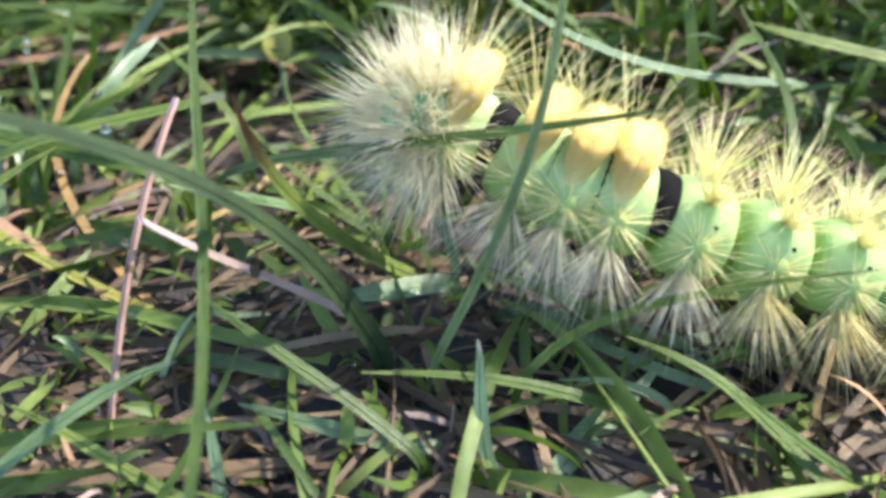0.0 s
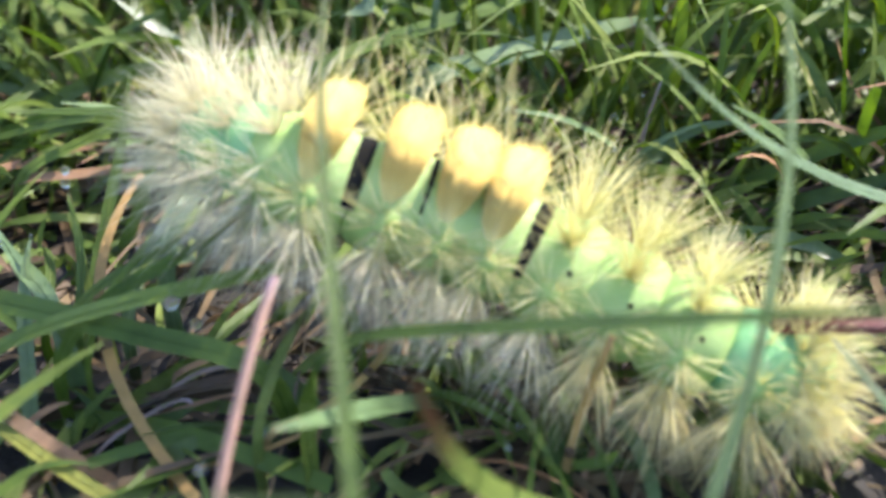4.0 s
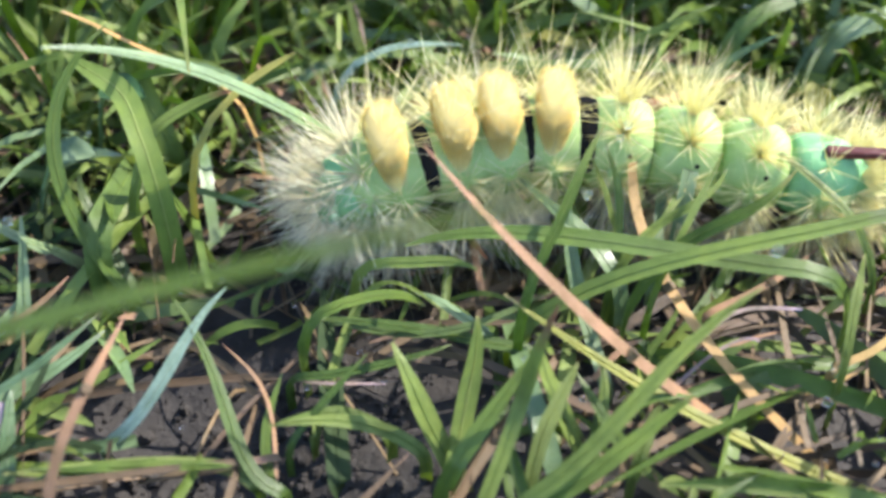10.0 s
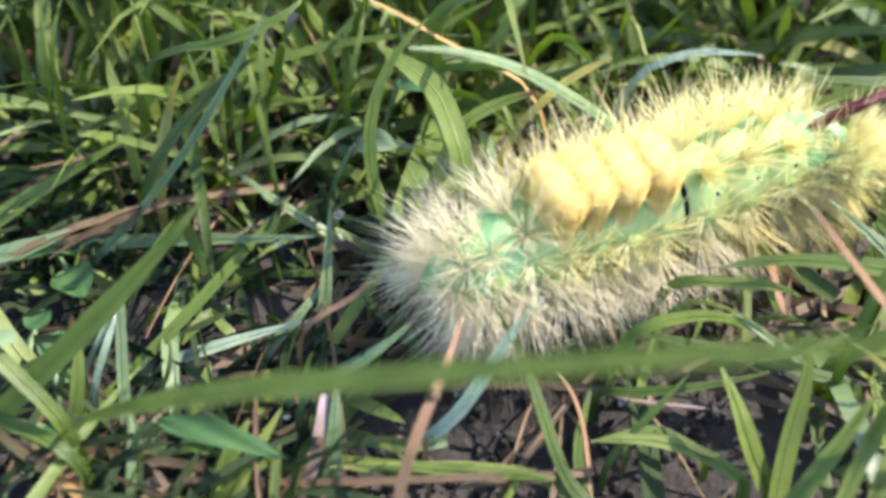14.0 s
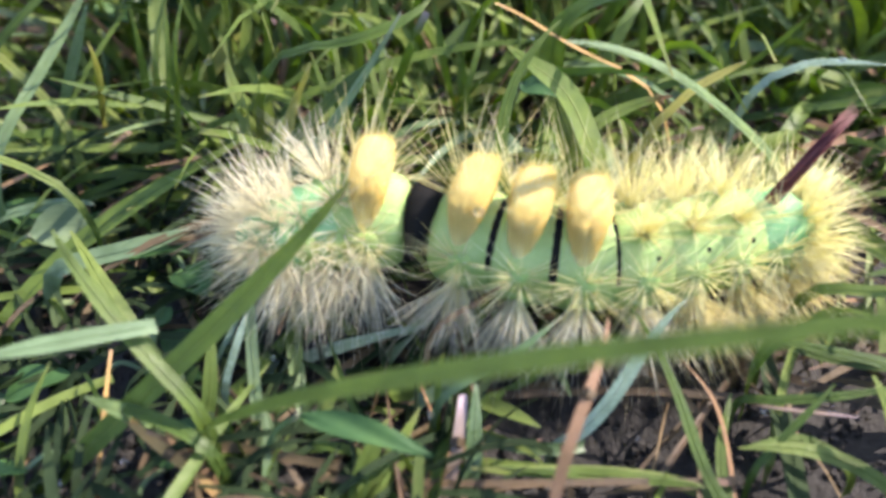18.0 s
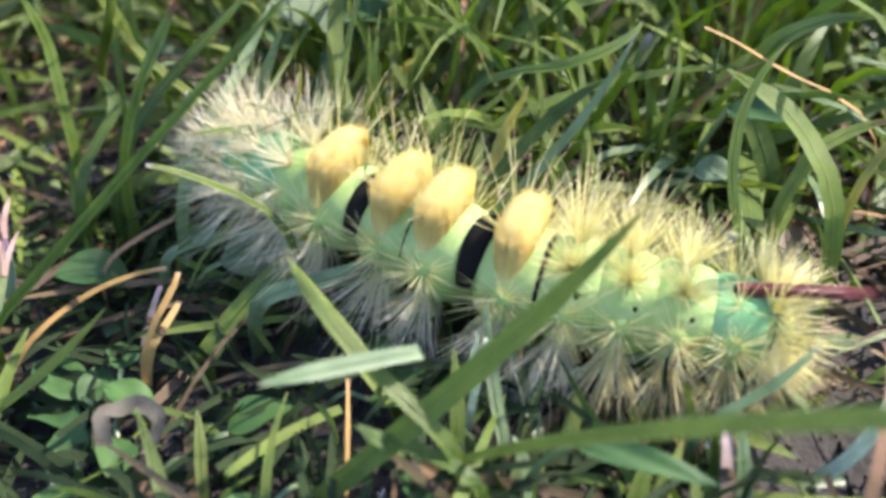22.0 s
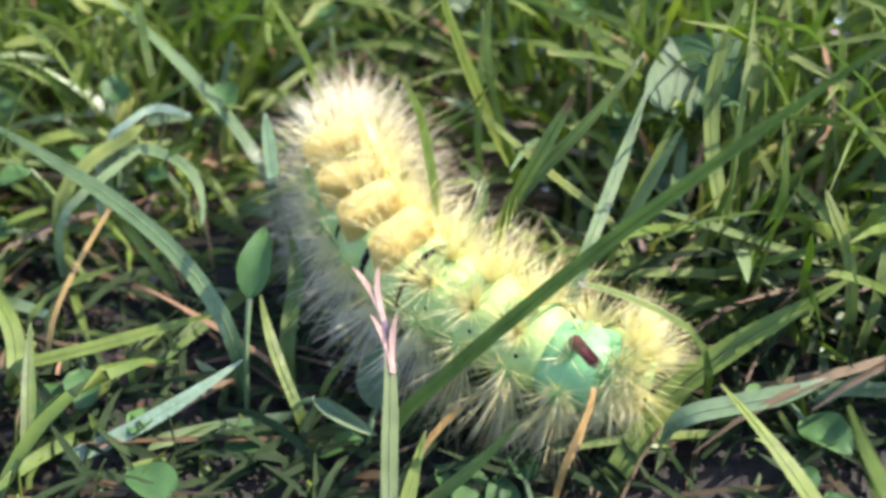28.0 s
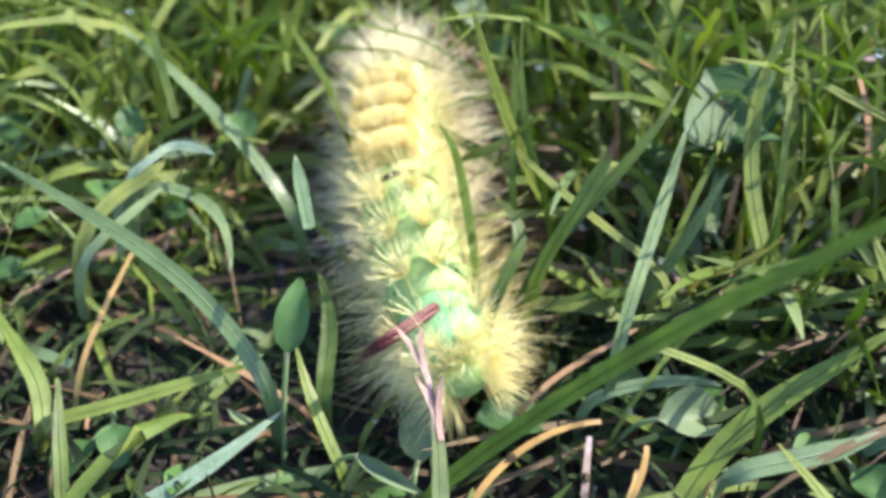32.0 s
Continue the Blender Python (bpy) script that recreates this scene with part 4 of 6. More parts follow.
grass_blade((-17.2, 1.31, -0.4), (-17.07, 0.87, -0.52), (-16.96, 0.54, -0.7), (-16.87, 0.19, -0.9), 0.13, "green")
grass_blade((-15.11, 0.82, -0.8), (-15.04, 0.65, -0.85), (-14.96, 0.6, -0.92), (-14.92, 0.37, -1), 0.07, "green")
grass_blade((-9.94, 1.63, -0.2), (-9.97, 1.22, -0.32), (-9.91, 0.83, -0.5), (-9.84, 0.63, -0.7), 0.12, "bluepale")
grass_blade((-10.49, 4.5, 1.4), (-10.28, 4.27, 1.33), (-9.9, 4.07, 1.22), (-9.59, 4.03, 1.1), 0.09, "fresh")
grass_blade((-11.98, 1.77, 0), (-11.8, 1.81, -0.11), (-11.67, 1.89, -0.27), (-11.63, 1.65, -0.45), 0.06, "pale")
grass_blade((-13.24, 4.29, 1.6), (-13.17, 3.88, 1.33), (-13.21, 3.29, 0.93), (-13.15, 3.17, 0.5), 0.07, "fresh")
grass_blade((-10.39, 0.88, -0.5), (-10.19, 0.85, -0.52), (-10.03, 0.92, -0.56), (-9.74, 1.07, -0.6), 0.11, "pale")
grass_blade((-11.62, 3.75, 1.5), (-12.05, 2.86, 1.17), (-12.72, 2.66, 0.68), (-12.92, 2.45, 0.15), 0.13, "green")
grass_blade((-10.55, 4.45, 1.9), (-10.69, 3.44, 1.58), (-10.84, 2.49, 1.11), (-10.81, 2.5, 0.6), 0.06, "fresh")
grass_blade((-10.11, 0.79, 0.2), (-10.46, 0.59, 0.15), (-10.65, 0.62, 0.08), (-11.13, 0.5, 0), 0.17, "pale")
grass_blade((0.05, -2.39, 0.1), (0.27, -2.41, 0.05), (0.74, -2.17, -0.02), (1.02, -2.08, -0.1), 0.20, "pale")
grass_blade((4.33, -3.52, 0.9), (3.14, -3.35, 0.73), (2.09, -3.24, 0.48), (1.68, -3.49, 0.2), 0.08, "green")
grass_blade((-15.4, 1.55, -0.3), (-16, 1.35, -0.37), (-16.41, 1.19, -0.48), (-17.14, 1, -0.6), 0.14, "green")
grass_blade((-15.12, 1.17, -0.5), (-15.56, 0.66, -0.57), (-15.84, 0.42, -0.68), (-16.37, 0.15, -0.8), 0.15, "white")
grass_blade((-15.04, 1.62, -0.1), (-14.89, 1.22, -0.22), (-14.74, 1.01, -0.4), (-14.56, 0.77, -0.6), 0.11, "green")
grass_blade((-9.86, 1.7, 0.5), (-10.51, 1.27, 0.27), (-11.29, 1.13, -0.08), (-11.71, 0.28, -0.45), 0.22, "green")
grass_blade((-15.01, 2.62, -0.1), (-14.74, 2.04, -0.17), (-14.8, 1.85, -0.28), (-14.78, 1.54, -0.4), 0.16, "green")
grass_blade((-11.55, -0.81, -0.1), (-11.5, -0.96, -0.17), (-11.49, -1.07, -0.28), (-11.47, -1.18, -0.4), 0.09, "fresh")
grass_blade((-11.99, 0.57, 0.1), (-11.99, 0.42, 0.05), (-12.07, 0.25, -0.02), (-12.11, 0.19, -0.1), 0.07, "straw")
grass_blade((-10.36, -1.28, 0.3), (-10.14, -1.34, 0.26), (-9.88, -1.37, 0.21), (-9.64, -1.48, 0.15), 0.10, "green")
grass_blade((-10.15, -1.31, 0.15), (-9.83, -1.57, 0.06), (-9.7, -1.54, -0.06), (-9.47, -1.68, -0.2), 0.09, "straw")

# ---- the mass of the lawn ----


def lawn_mass(name, mat, count, seed, area, length, width, lean, top, label, base=(-0.4, 0.0)):
    """Many blades in one mesh. top: the greatest height in centimetres at a place."""
    rng = random.Random(seed)
    verts, faces, uvs = [], [], []
    for _ in range(count):
        x, y = rng.uniform(area[0], area[1]), rng.uniform(area[2], area[3])
        chance = rng.random()
        if bare(x, y) and chance < 0.94 or thin(x, y) and chance < (0.7 if name in ("lawn_grass", "short_grass") else 0.1 if name == "low_grass" else 0.92):
            continue
        if name not in ("dead_thatch", "low_grass") and y < crawl_line(x) + 0.4 and rng.random() < 0.62:
            continue
        size, turn, tilt = rng.uniform(*length), rng.uniform(0, 2 * math.pi), radians(rng.uniform(*lean))
        slim = 0.5 if name == "lying_grass" and -14.5 < x < -7.5 and -2.0 < y < 2.2 else 1.0
        size *= slim
        limit = top(x, y)
        if -1.1 < y - track(x) < 0.7 and -15 < x < 5:
            limit = min(limit, soil_level(x) + 0.22)
        away, z0 = Vector((math.cos(turn), math.sin(turn), 0)), min(limit - 0.15, rng.uniform(*base) + soil_level(x) - SOIL)
        bend = rng.uniform(0.0, 1.0) ** 2 * 0.9
        line = []
        for i in range(8):
            u = i / 7
            a = tilt + bend * u * u
            line.append(Vector((x, y, z0)) + (away * math.sin(a) + Vector((0, 0, math.cos(a)))) * size * u)
        peak = max(q.z for q in line)
        if peak > limit:
            down = (limit - z0) / (peak - z0)
            short = 1.0 if name in ("lying_grass", "dead_thatch") else down ** 0.6
            for q in line:
                q.x, q.y, q.z = x + (q.x - x) * short, y + (q.y - y) * short, z0 + (q.z - z0) * down
        sway = Vector((rng.uniform(-1, 1), rng.uniform(-1, 1), 0)) * 0.06 * size
        line = [(q + sway * math.sin(3 * i / 7)) * CM for i, q in enumerate(line)]
        facing = Vector((rng.uniform(-0.9, 0.9), rng.uniform(-0.9, 0.2), rng.uniform(0.1, 1))).normalized()
        strip(line[::-1], rng.uniform(*width) * slim * CM, facing, rng.uniform(0.1, 0.5), verts, faces, uvs, rng.random() < 0.15)
    return tagged(new(name, strips_mesh(name, verts, faces, uvs, mat)), label, "grass", kind="stuff")


def crawl_line(x):
    """How far back the lawn stays low for the crawling animal, in centimetres."""
    return float(np.interp(x, (-27, -16.4, -15.6, -13.2, -12, -9, -6.5, -5, -1, 1, 5), (2.5, 2.5, 5.6, 5.2, 2.0, 0.8, 1.2, 2.2, 2.2, 0.6, -1.2)))


def low_in_front(x, y):
    gap, level = y - crawl_line(x), soil_level(x)
    near = float(np.interp(x, (-12, -10, -6, -5.5), (0.36, 0.4, 0.4, 0.46)))
    return level + near + 0.12 * math.sin(3 * x) if gap < 0.6 else min(level + 2.5, level + near + 0.1 + 0.9 * (gap - 0.6))


def track(x):
    """Where the animal crawls along, in centimetres."""
    return float(np.interp(x, (-14.4, -14, -12.8, -11, -10, -9, -8, -7, -6, -5, -4, -3, -2, -1, 0, 1, 2, 4), (3.5, 2.1, 1.6, 1.6, 0.9, 0.4, 0.0, 0.3, 0.6, 1.0, 1.5, 1.6, 1.8, 1.5, 0.4, -0.4, -1.5, -2.8)))


def bare(x, y):
    """The open patch of soil beside the way, widened to stand for shaded grass."""
    return ((x + 5.7) / 2.2) ** 2 + ((y + 1.5) / 1.4) ** 2 < 1.0


def thin(x, y):
    """The hollow where little but clover grows, thinned so dark soil stands for shade."""
    return ((x + 12.2) / 4.2) ** 2 + ((y + 0.6) / 1.4) ** 2 < 1.0 or ((x + 16.2) / 2.0) ** 2 + ((y - 1.6) / 1.5) ** 2 < 1.0


LAWN = (-27, 10, -7, 13)


def outer_lawn(x, y):
    """The lawn round about, which leaves out the place itself."""
    return -0.3 if -26 < x < 9 and -9 < y < 12 else soil_level(x) + 2.6 + 0.5 * math.sin(0.7 * x) * math.cos(0.5 * y)

lawn_mass("dead_thatch", M["thatch"], 6600, 11, LAWN, (0.8, 3.2), (0.025, 0.1), (70, 100), lambda x, y: soil_level(x) + (0.38 if y < crawl_line(x) + 0.5 else 0.7), "tangled dry brown grass litter on the soil", (-0.42, 0.2))
lawn_mass("lawn_grass", M["green"], 4200, 12, LAWN, (0.9, 3.0), (0.06, 0.14), (10, 75), low_in_front, "short dense green lawn grass, damp with dew")
lawn_mass("lawn_grass", M["bluepale"], 1000, 13, LAWN, (0.9, 3.0), (0.06, 0.15), (20, 80), low_in_front, "blue-green shiny lawn grass lying over")
lawn_mass("tall_lawn_grass", M["fresh"], 2700, 14, (-25, 8, 1.7, 12), (2.2, 5.0), (0.06, 0.13), (2, 28), low_in_front, "longer green lawn grass standing behind")
lawn_mass("short_grass", M["fresh"], 5200, 19, (-25, 8, -6.5, 9), (0.5, 1.2), (0.04, 0.09), (10, 65), low_in_front, "fine short yellow-green grass filling the lawn")
lawn_mass("lying_grass", M["green"], 800, 17, (-24, 8, -6, 5), (1.8, 4.0), (0.09, 0.17), (45, 85), low_in_front, "longer green grass lying over in arcs")
# dark colour of this grass stands in for shade in the hollow
lawn_mass("low_grass", M["dull"], 950, 71, (-18.5, -7.8, -2.6, 3.0), (0.7, 1.8), (0.05, 0.09), (40, 80), low_in_front, "short flattened green grass, colour darkened for the hollow's shade")
lawn_mass("distant_lawn", M["green"], 6000, 18, (-75, 60, -45, 75), (2.0, 4.5), (0.15, 0.35), (5, 55), outer_lawn, "mown green lawn reaching away all round")
lawn_mass("dry_stems", M["tan"], 850, 15, LAWN, (0.8, 2.6), (0.03, 0.07), (10, 80), low_in_front, "thin dry reddish stems among the grass")
lawn_mass("dry_stems", M["palepink"], 260, 16, LAWN, (0.6, 2.2), (0.03, 0.08), (10, 85), low_in_front, "thin pale pinkish dead stems among the grass")


def loose_blades(count, seed):
    """Single blades of the lawn near the way, each an object of its own on one of a few shapes."""
    rng = random.Random(seed)
    models = []
    for k in range(14):
        size, width = rng.uniform(1.3, 3.4), rng.uniform(0.08, 0.17)
        bend, turn, kind = rng.uniform(0.0, 1.1), rng.uniform(-0.5, 0.5), ("green", "green", "green", "bluepale", "browntip", "pale", "yellow")[k % 7]
        line = []
        for i in range(12):
            u = i / 11
            a = 0.15 + bend * u * u
            line.append(Vector((math.sin(a) * size * u, turn * u * u * 0.5, math.cos(a) * size * u)) * CM)
        verts, faces, uvs = [], [], []
        strip(line[::-1], width * CM, Vector((-0.5, -0.5, 0.7)).normalized(), rng.uniform(0.15, 0.4), verts, faces, uvs, k % 5 == 3)
        ob = new("grass_blade", strips_mesh("grass_blade", verts, faces, uvs, M[kind]))
        models.append((tagged(ob, LABELS[kind][0], "grass blade", "grass blades in the lawn"), size))
    placed = 0
    for k in range(count):
        ob, size = models[k % 14]
        x, y = rng.uniform(-21, 5), rng.uniform(-4.5, 6)
        while y < crawl_line(x) + 0.8 or (-16 < x < -12.4 and y < 6):
            x, y = rng.uniform(-21, 5), rng.uniform(0, 6.5)
        limit = low_in_front(x, y) + 0.4
        limit -= soil_level(x)
        tilt = 0.0 if size < limit else math.degrees(math.acos(max(0.05, limit / size)))
        m = pose(x * CM, y * CM, soil_level(x) * CM, 0, 0, rng.uniform(0, 360)) @ pose(0, 0, 0, 0, tilt * rng.uniform(0.9, 1.1) + rng.uniform(-5, 15), 0)
        if k < 14:
            ob.matrix_basis = m
        else:
            copy_thing(ob, m)


loose_blades(126, 21)

# ---- crumbs of soil ----


def soil_crumbs(count, seed):
    """Small uneven lumps lying on the bare soil, in one mesh."""
    rng = random.Random(seed)
    verts, faces = [], []
    ring = [(1, 0), (0.5, 0.87), (-0.5, 0.87), (-1, 0), (-0.5, -0.87), (0.5, -0.87)]
    while count:
        x, y = rng.uniform(-18, -4.5), rng.uniform(-3.2, 2.6)
        if not (thin(x, y) or bare(x, y)):
            continue
        count -= 1
        size, z = 0.015 + 0.06 * rng.random() ** 3, soil_height(x, y)
        first = len(verts)
        for height, wide in ((-0.4, 0.8), (0.35, 1.0), (0.95, 0.55)):
            verts += [at(x + size * wide * a * rng.uniform(0.7, 1.25), y + size * wide * b * rng.uniform(0.7, 1.25), z + size * height * rng.uniform(0.75, 1.2)) for a, b in ring]
        for k in range(2):
            faces += [(first + 6 * k + i, first + 6 * k + (i + 1) % 6, first + 6 * k + 6 + (i + 1) % 6, first + 6 * k + 6 + i) for i in range(6)]
        faces.append(tuple(first + 12 + i for i in range(6)))
    mesh = bpy.data.meshes.new("soil_crumbs")
    mesh.from_pydata(verts, [], faces)
    mesh.materials.append(m_soil)
    return tagged(new("soil_crumbs", mesh), "loose dark crumbs of damp soil between grass", "soil", kind="stuff")


soil_crumbs(3000, 51)

# ---- small leaves ----


def leaf_mesh(name, length, width, cup, mat, notch=0.0):
    """A thin ovate leaf along +x with a groove down its middle, in centimetres."""
    verts, faces, uvs, rows, cols = [], [], [], 11, 7
    for layer in (0.004, -0.004):
        for i in range(rows):
            u = i / (rows - 1)
            half = 0.5 * width * math.sin(math.pi * min(0.999, u ** 0.8 * 0.97 + 0.02)) ** 0.7
            for j in range(cols):
                v = 2 * j / (cols - 1) - 1
                x = length * (u - notch * u * max(0.0, 1 - abs(v) * 2.2) * (u > 0.8))
                verts.append(at(x, half * v, cup * (abs(v) ** 1.6) * half * 1.4 + 0.06 * length * math.sin(3.1 * u) + 0.012 * math.sin(9 * u + 4 * v) + layer))
                uvs.append((0.5 + 0.5 * v, 0.2 + 0.6 * u))
    top = rows * cols
    for i in range(rows - 1):
        for j in range(cols - 1):
            a = i * cols + j
            faces += [(a, a + 1, a + cols + 1, a + cols), (top + a + cols, top + a + cols + 1, top + a + 1, top + a)]
    rim = [j for j in range(cols)] + [i * cols + cols - 1 for i in range(1, rows)] + [(rows - 1) * cols + j for j in range(cols - 2, -1, -1)] + [i * cols for i in range(rows - 2, 0, -1)]
    faces += [(b, a, top + a, top + b) for a, b in zip(rim, rim[1:] + rim[:1])]
    return strips_mesh(name, verts, faces, uvs, mat)


def leaf(name, centre, length, width, heading, rise, twist, kind, cup, label, stalk_turn=180.0):
    """One leaf whose middle lies at centre: heading and rise of its tip, twist about its own line, and a stalk to the soil."""
    ob = new(name)
    length, width = 0.78 * length, 0.78 * width
    m = Matrix.Translation(at(*centre)) @ pose(0, 0, 0, 0, 0, heading) @ pose(0, 0, 0, 0, -rise, 0) @ pose(0, 0, 0, twist, 0, 0) @ Matrix.Translation(at(-0.5 * length, 0, 0))
    ob.matrix_basis = m
    blade = new("leaf_blade", leaf_mesh("leaf_blade", length, width, cup, M[kind]))
    blade.parent = ob
    back = m.inverted()
    foot = m.translation + Vector((math.cos(radians(heading + stalk_turn)), math.sin(radians(heading + stalk_turn)), 0)) * 0.004
    foot.z = soil_level(foot.x / CM) * CM
    middle = (m.translation + foot) / 2 + Vector((0, 0, 0.002))
    verts, faces, uvs = [], [], []
    line = [bezier((m.translation, middle, middle, foot), i / 9) for i in range(10)]
    strip([back @ q for q in line], 0.0005, Vector((0, 1, 0.2)).normalized(), 0.0, verts, faces, uvs, True, True)
    stalk = new("stalk", strips_mesh("stalk", verts, faces, uvs, M["pale"]))
    stalk.parent = ob
    return tagged(ob, label, "leaf", "small leaves in the lawn")


leaf("clover_leaf", (-12.1, 1.77, -0.55), 0.8, 0.62, 150, 15, 10, "leaf", 0.25, "rounded dark green clover leaf in the grass")
leaf("clover_leaf", (-13.08, 1.34, -0.6), 0.85, 0.62, 200, 15, -10, "leaf", 0.3, "folded dark clover leaf in the grass")
leaf("clover_leaf", (-11.5, 1.27, -0.34), 0.85, 0.58, 20, -15, 25, "grey_leaf", 0.5, "cupped pale green leaf hanging from its stalk", 150)
leaf("clover_leaf", (-11.35, 1.5, -0.45), 0.8, 0.55, 60, 10, -15, "leaf", 0.2, "dark green rounded leaf under a cupped one")
leaf("oval_leaf", (-15.02, 1.6, 0.3), 0.85, 0.38, 82, 42, 10, "leaf", 0.35, "pointed oval green leaf standing upright")
leaf("clover_leaf", (-17.3, 4.3, 0.4), 0.5, 0.42, 100, 30, 10, "leaf", 0.25, "small bright green rounded leaf in grass")
leaf("oval_leaf", (-17.05, 3.9, 0.3), 0.55, 0.24, 75, 45, -10, "yellow", 0.3, "small yellow-green pointed leaf standing up")
leaf("oval_leaf", (-13.85, 1.15, -0.55), 0.8, 0.5, 85, 45, 0, "grey_leaf", 0.2, "thin pale upright leaf behind a dead stem")
leaf("oval_leaf", (-0.6, 3.0, 1.4), 0.95, 0.5, 285, 20, 30, "grey_leaf", 0.15, "pale bluish-white pointed leaf catching the light")
leaf("oval_leaf", (-7.1, 1.9, 1.0), 0.75, 0.4, 320, 10, 20, "leaf", 0.2, "grey-green diamond-shaped leaf among the blades")
leaf("clover_leaf", (-7.5, 1.4, 0.7), 0.5, 0.36, 350, 5, 20, "grey_leaf", 0.2, "small greyish leaf among the blades")
leaf("oval_leaf", (-0.52, 2.05, 0.4), 0.6, 0.45, 100, 50, 0, "yellow", 0.4, "yellowish translucent leaf bud beside the blades")
leaf("serrate_leaf", (-8.4, -1.55, 0.3), 1.25, 0.24, 345, -4, 15, "leaf", 0.2, "narrow bright green leaf with a toothed edge")
leaf("clover_leaf", (-13.85, 7.3, 0.3), 0.75, 0.6, 120, 20, 10, "grey_leaf", 0.2, "pale bluish leaf far back in the grass")

leaf("clover_leaf", (-11.5, -0.67, -0.6), 0.5, 0.42, 40, 5, 5, "leaf", 0.2, "round dark green leaf close to the soil")
leaf("clover_leaf", (-12.72, -0.55, -0.8), 0.5, 0.42, 120, 5, -8, "leaf", 0.2, "round dark green leaf close to the soil")
leaf("withered_leaf", (-14.06, 0.53, -0.46), 0.85, 0.18, 335, -8, 35, "grey_leaf", 0.8, "narrow withered leaf with a pale rolled edge")
leaf("withered_leaf", (-18.18, 3.13, -0.9), 0.85, 0.3, 170, 5, 20, "dead_leaf", 0.6, "long pinkish withered leaf on the grass")
leaf("oval_leaf", (-16.71, 4.21, 0.09), 0.75, 0.3, 10, 5, 25, "grey_leaf", 0.4, "oval leaf with a pale rim on grass")


def folded_leaf(top, end, near, far, label):
    """A round leaf folded along the line from top to end, with its halves turned towards near and far."""
    a, b, ob = at(*top), at(*end), new("clover_leaf")
    ob.location = b
    # the far half takes a darker leaf colour to show its shade
    for side, kind in ((at(*near), "grey_leaf"), (at(*far), "leaf")):
        out, normal = side - (a + b) / 2, (b - a).cross(side - a).normalized()
        verts, faces, uvs, rows, cols = [], [], [], 13, 6
        for layer in (0.00005, -0.00005):
            for i in range(rows):
                u = i / (rows - 1)
                bulge = math.sin(math.pi * min(0.995, 0.02 + 0.97 * u)) ** (1.0 if kind == "grey_leaf" else 0.6)
                for j in range(cols):
                    v = j / (cols - 1)
                    wave = 0.00025 * math.sin(7 * u + 2 * v) * v
                    verts.append(a + (b - a) * (u + 0.1 * v * (0.5 - u)) + out * bulge * v + normal * (layer + wave + 0.0008 * v * (1 - v)) - b)
                    uvs.append((0.5 + 0.5 * v, 0.2 + 0.6 * u))
        deep = rows * cols
        for i in range(rows - 1):
            for j in range(cols - 1):
                k = i * cols + j
                faces += [(k, k + 1, k + cols + 1, k + cols), (deep + k + cols, deep + k + cols + 1, deep + k + 1, deep + k)]
        half = new("leaf_half", strips_mesh("leaf_half", verts, faces, uvs, M[kind]))
        half.parent = ob
        tagged(half, "pale greyish half with a purplish edge" if kind == "grey_leaf" else "half coloured darker green for its shade")
    verts, faces, uvs = [], [], []
    foot = Vector((0.002, 0.004, soil_level(b.x / CM) * CM - b.z))
    strip([bezier((Vector((0, 0, 0)), foot * 0.2, foot * 0.6, foot), k / 9) for k in range(10)], 0.0006, Vector((0, -1, 0.2)).normalized(), 0.0, verts, faces, uvs, True, True)
    stalk = new("stalk", strips_mesh("stalk", verts, faces, uvs, M["pale"]))
    stalk.parent = ob
    return tagged(ob, label, "leaf", "small leaves in the lawn")


folded_leaf((-11.33, 4.3, 1.38), (-10.8, 3.9, 0.65), (-11.59, 3.45, 1.16), (-10.45, 4.5, 1.17), "round clover leaf folded in two, one half pale")


def curled_leaf(centre, radius, width, start, sweep, label):
    """A withered leaf rolled into an open ring that lies on the litter."""
    facing = TOWARDS.normalized()
    right = (Vector((1, 0, 0)) - facing * facing.x).normalized()
    up = facing.cross(right)
    line = []
    for k in range(22):
        a = radians(start + sweep * k / 21)
        line.append((right * math.cos(a) + up * math.sin(a)) * radius * CM * (1 + 0.08 * math.sin(5 * a)) + facing * 0.0006 * math.sin(2.5 * a))
    verts, faces, uvs = [], [], []
    strip(line, width * CM, facing, 0.5, verts, faces, uvs)
    ob = new("withered_leaf", strips_mesh("withered_leaf", verts, faces, uvs, M["dead_leaf"]))
    ob.location = at(*centre)
    return tagged(ob, label, "leaf", "small leaves in the lawn")


curled_leaf((-12.04, -0.9, -0.2), 0.2, 0.13, -60, 285, "withered grey-pink leaf rolled into a ring")


def scattered_leaves(count, seed):
    rng = random.Random(seed)
    for k in range(count):
        x, y = rng.uniform(-20, -8), rng.uniform(2.6, 7.5)
        size = rng.uniform(0.4, 0.75)
        if -16 < x < -12.4:
            y += 3.0
        leaf("clover_leaf", (x, y, soil_level(x) + rng.uniform(0.5, 1.4)), size, size * rng.uniform(0.65, 0.9), rng.uniform(0, 360), rng.uniform(-20, 35), rng.uniform(-25, 25),
             "grey_leaf" if k % 6 == 5 else "leaf", 0.2, "dark green clover leaf between grass blades" if k % 6 < 5 else "greyish clover leaf between grass blades")


scattered_leaves(34, 31)


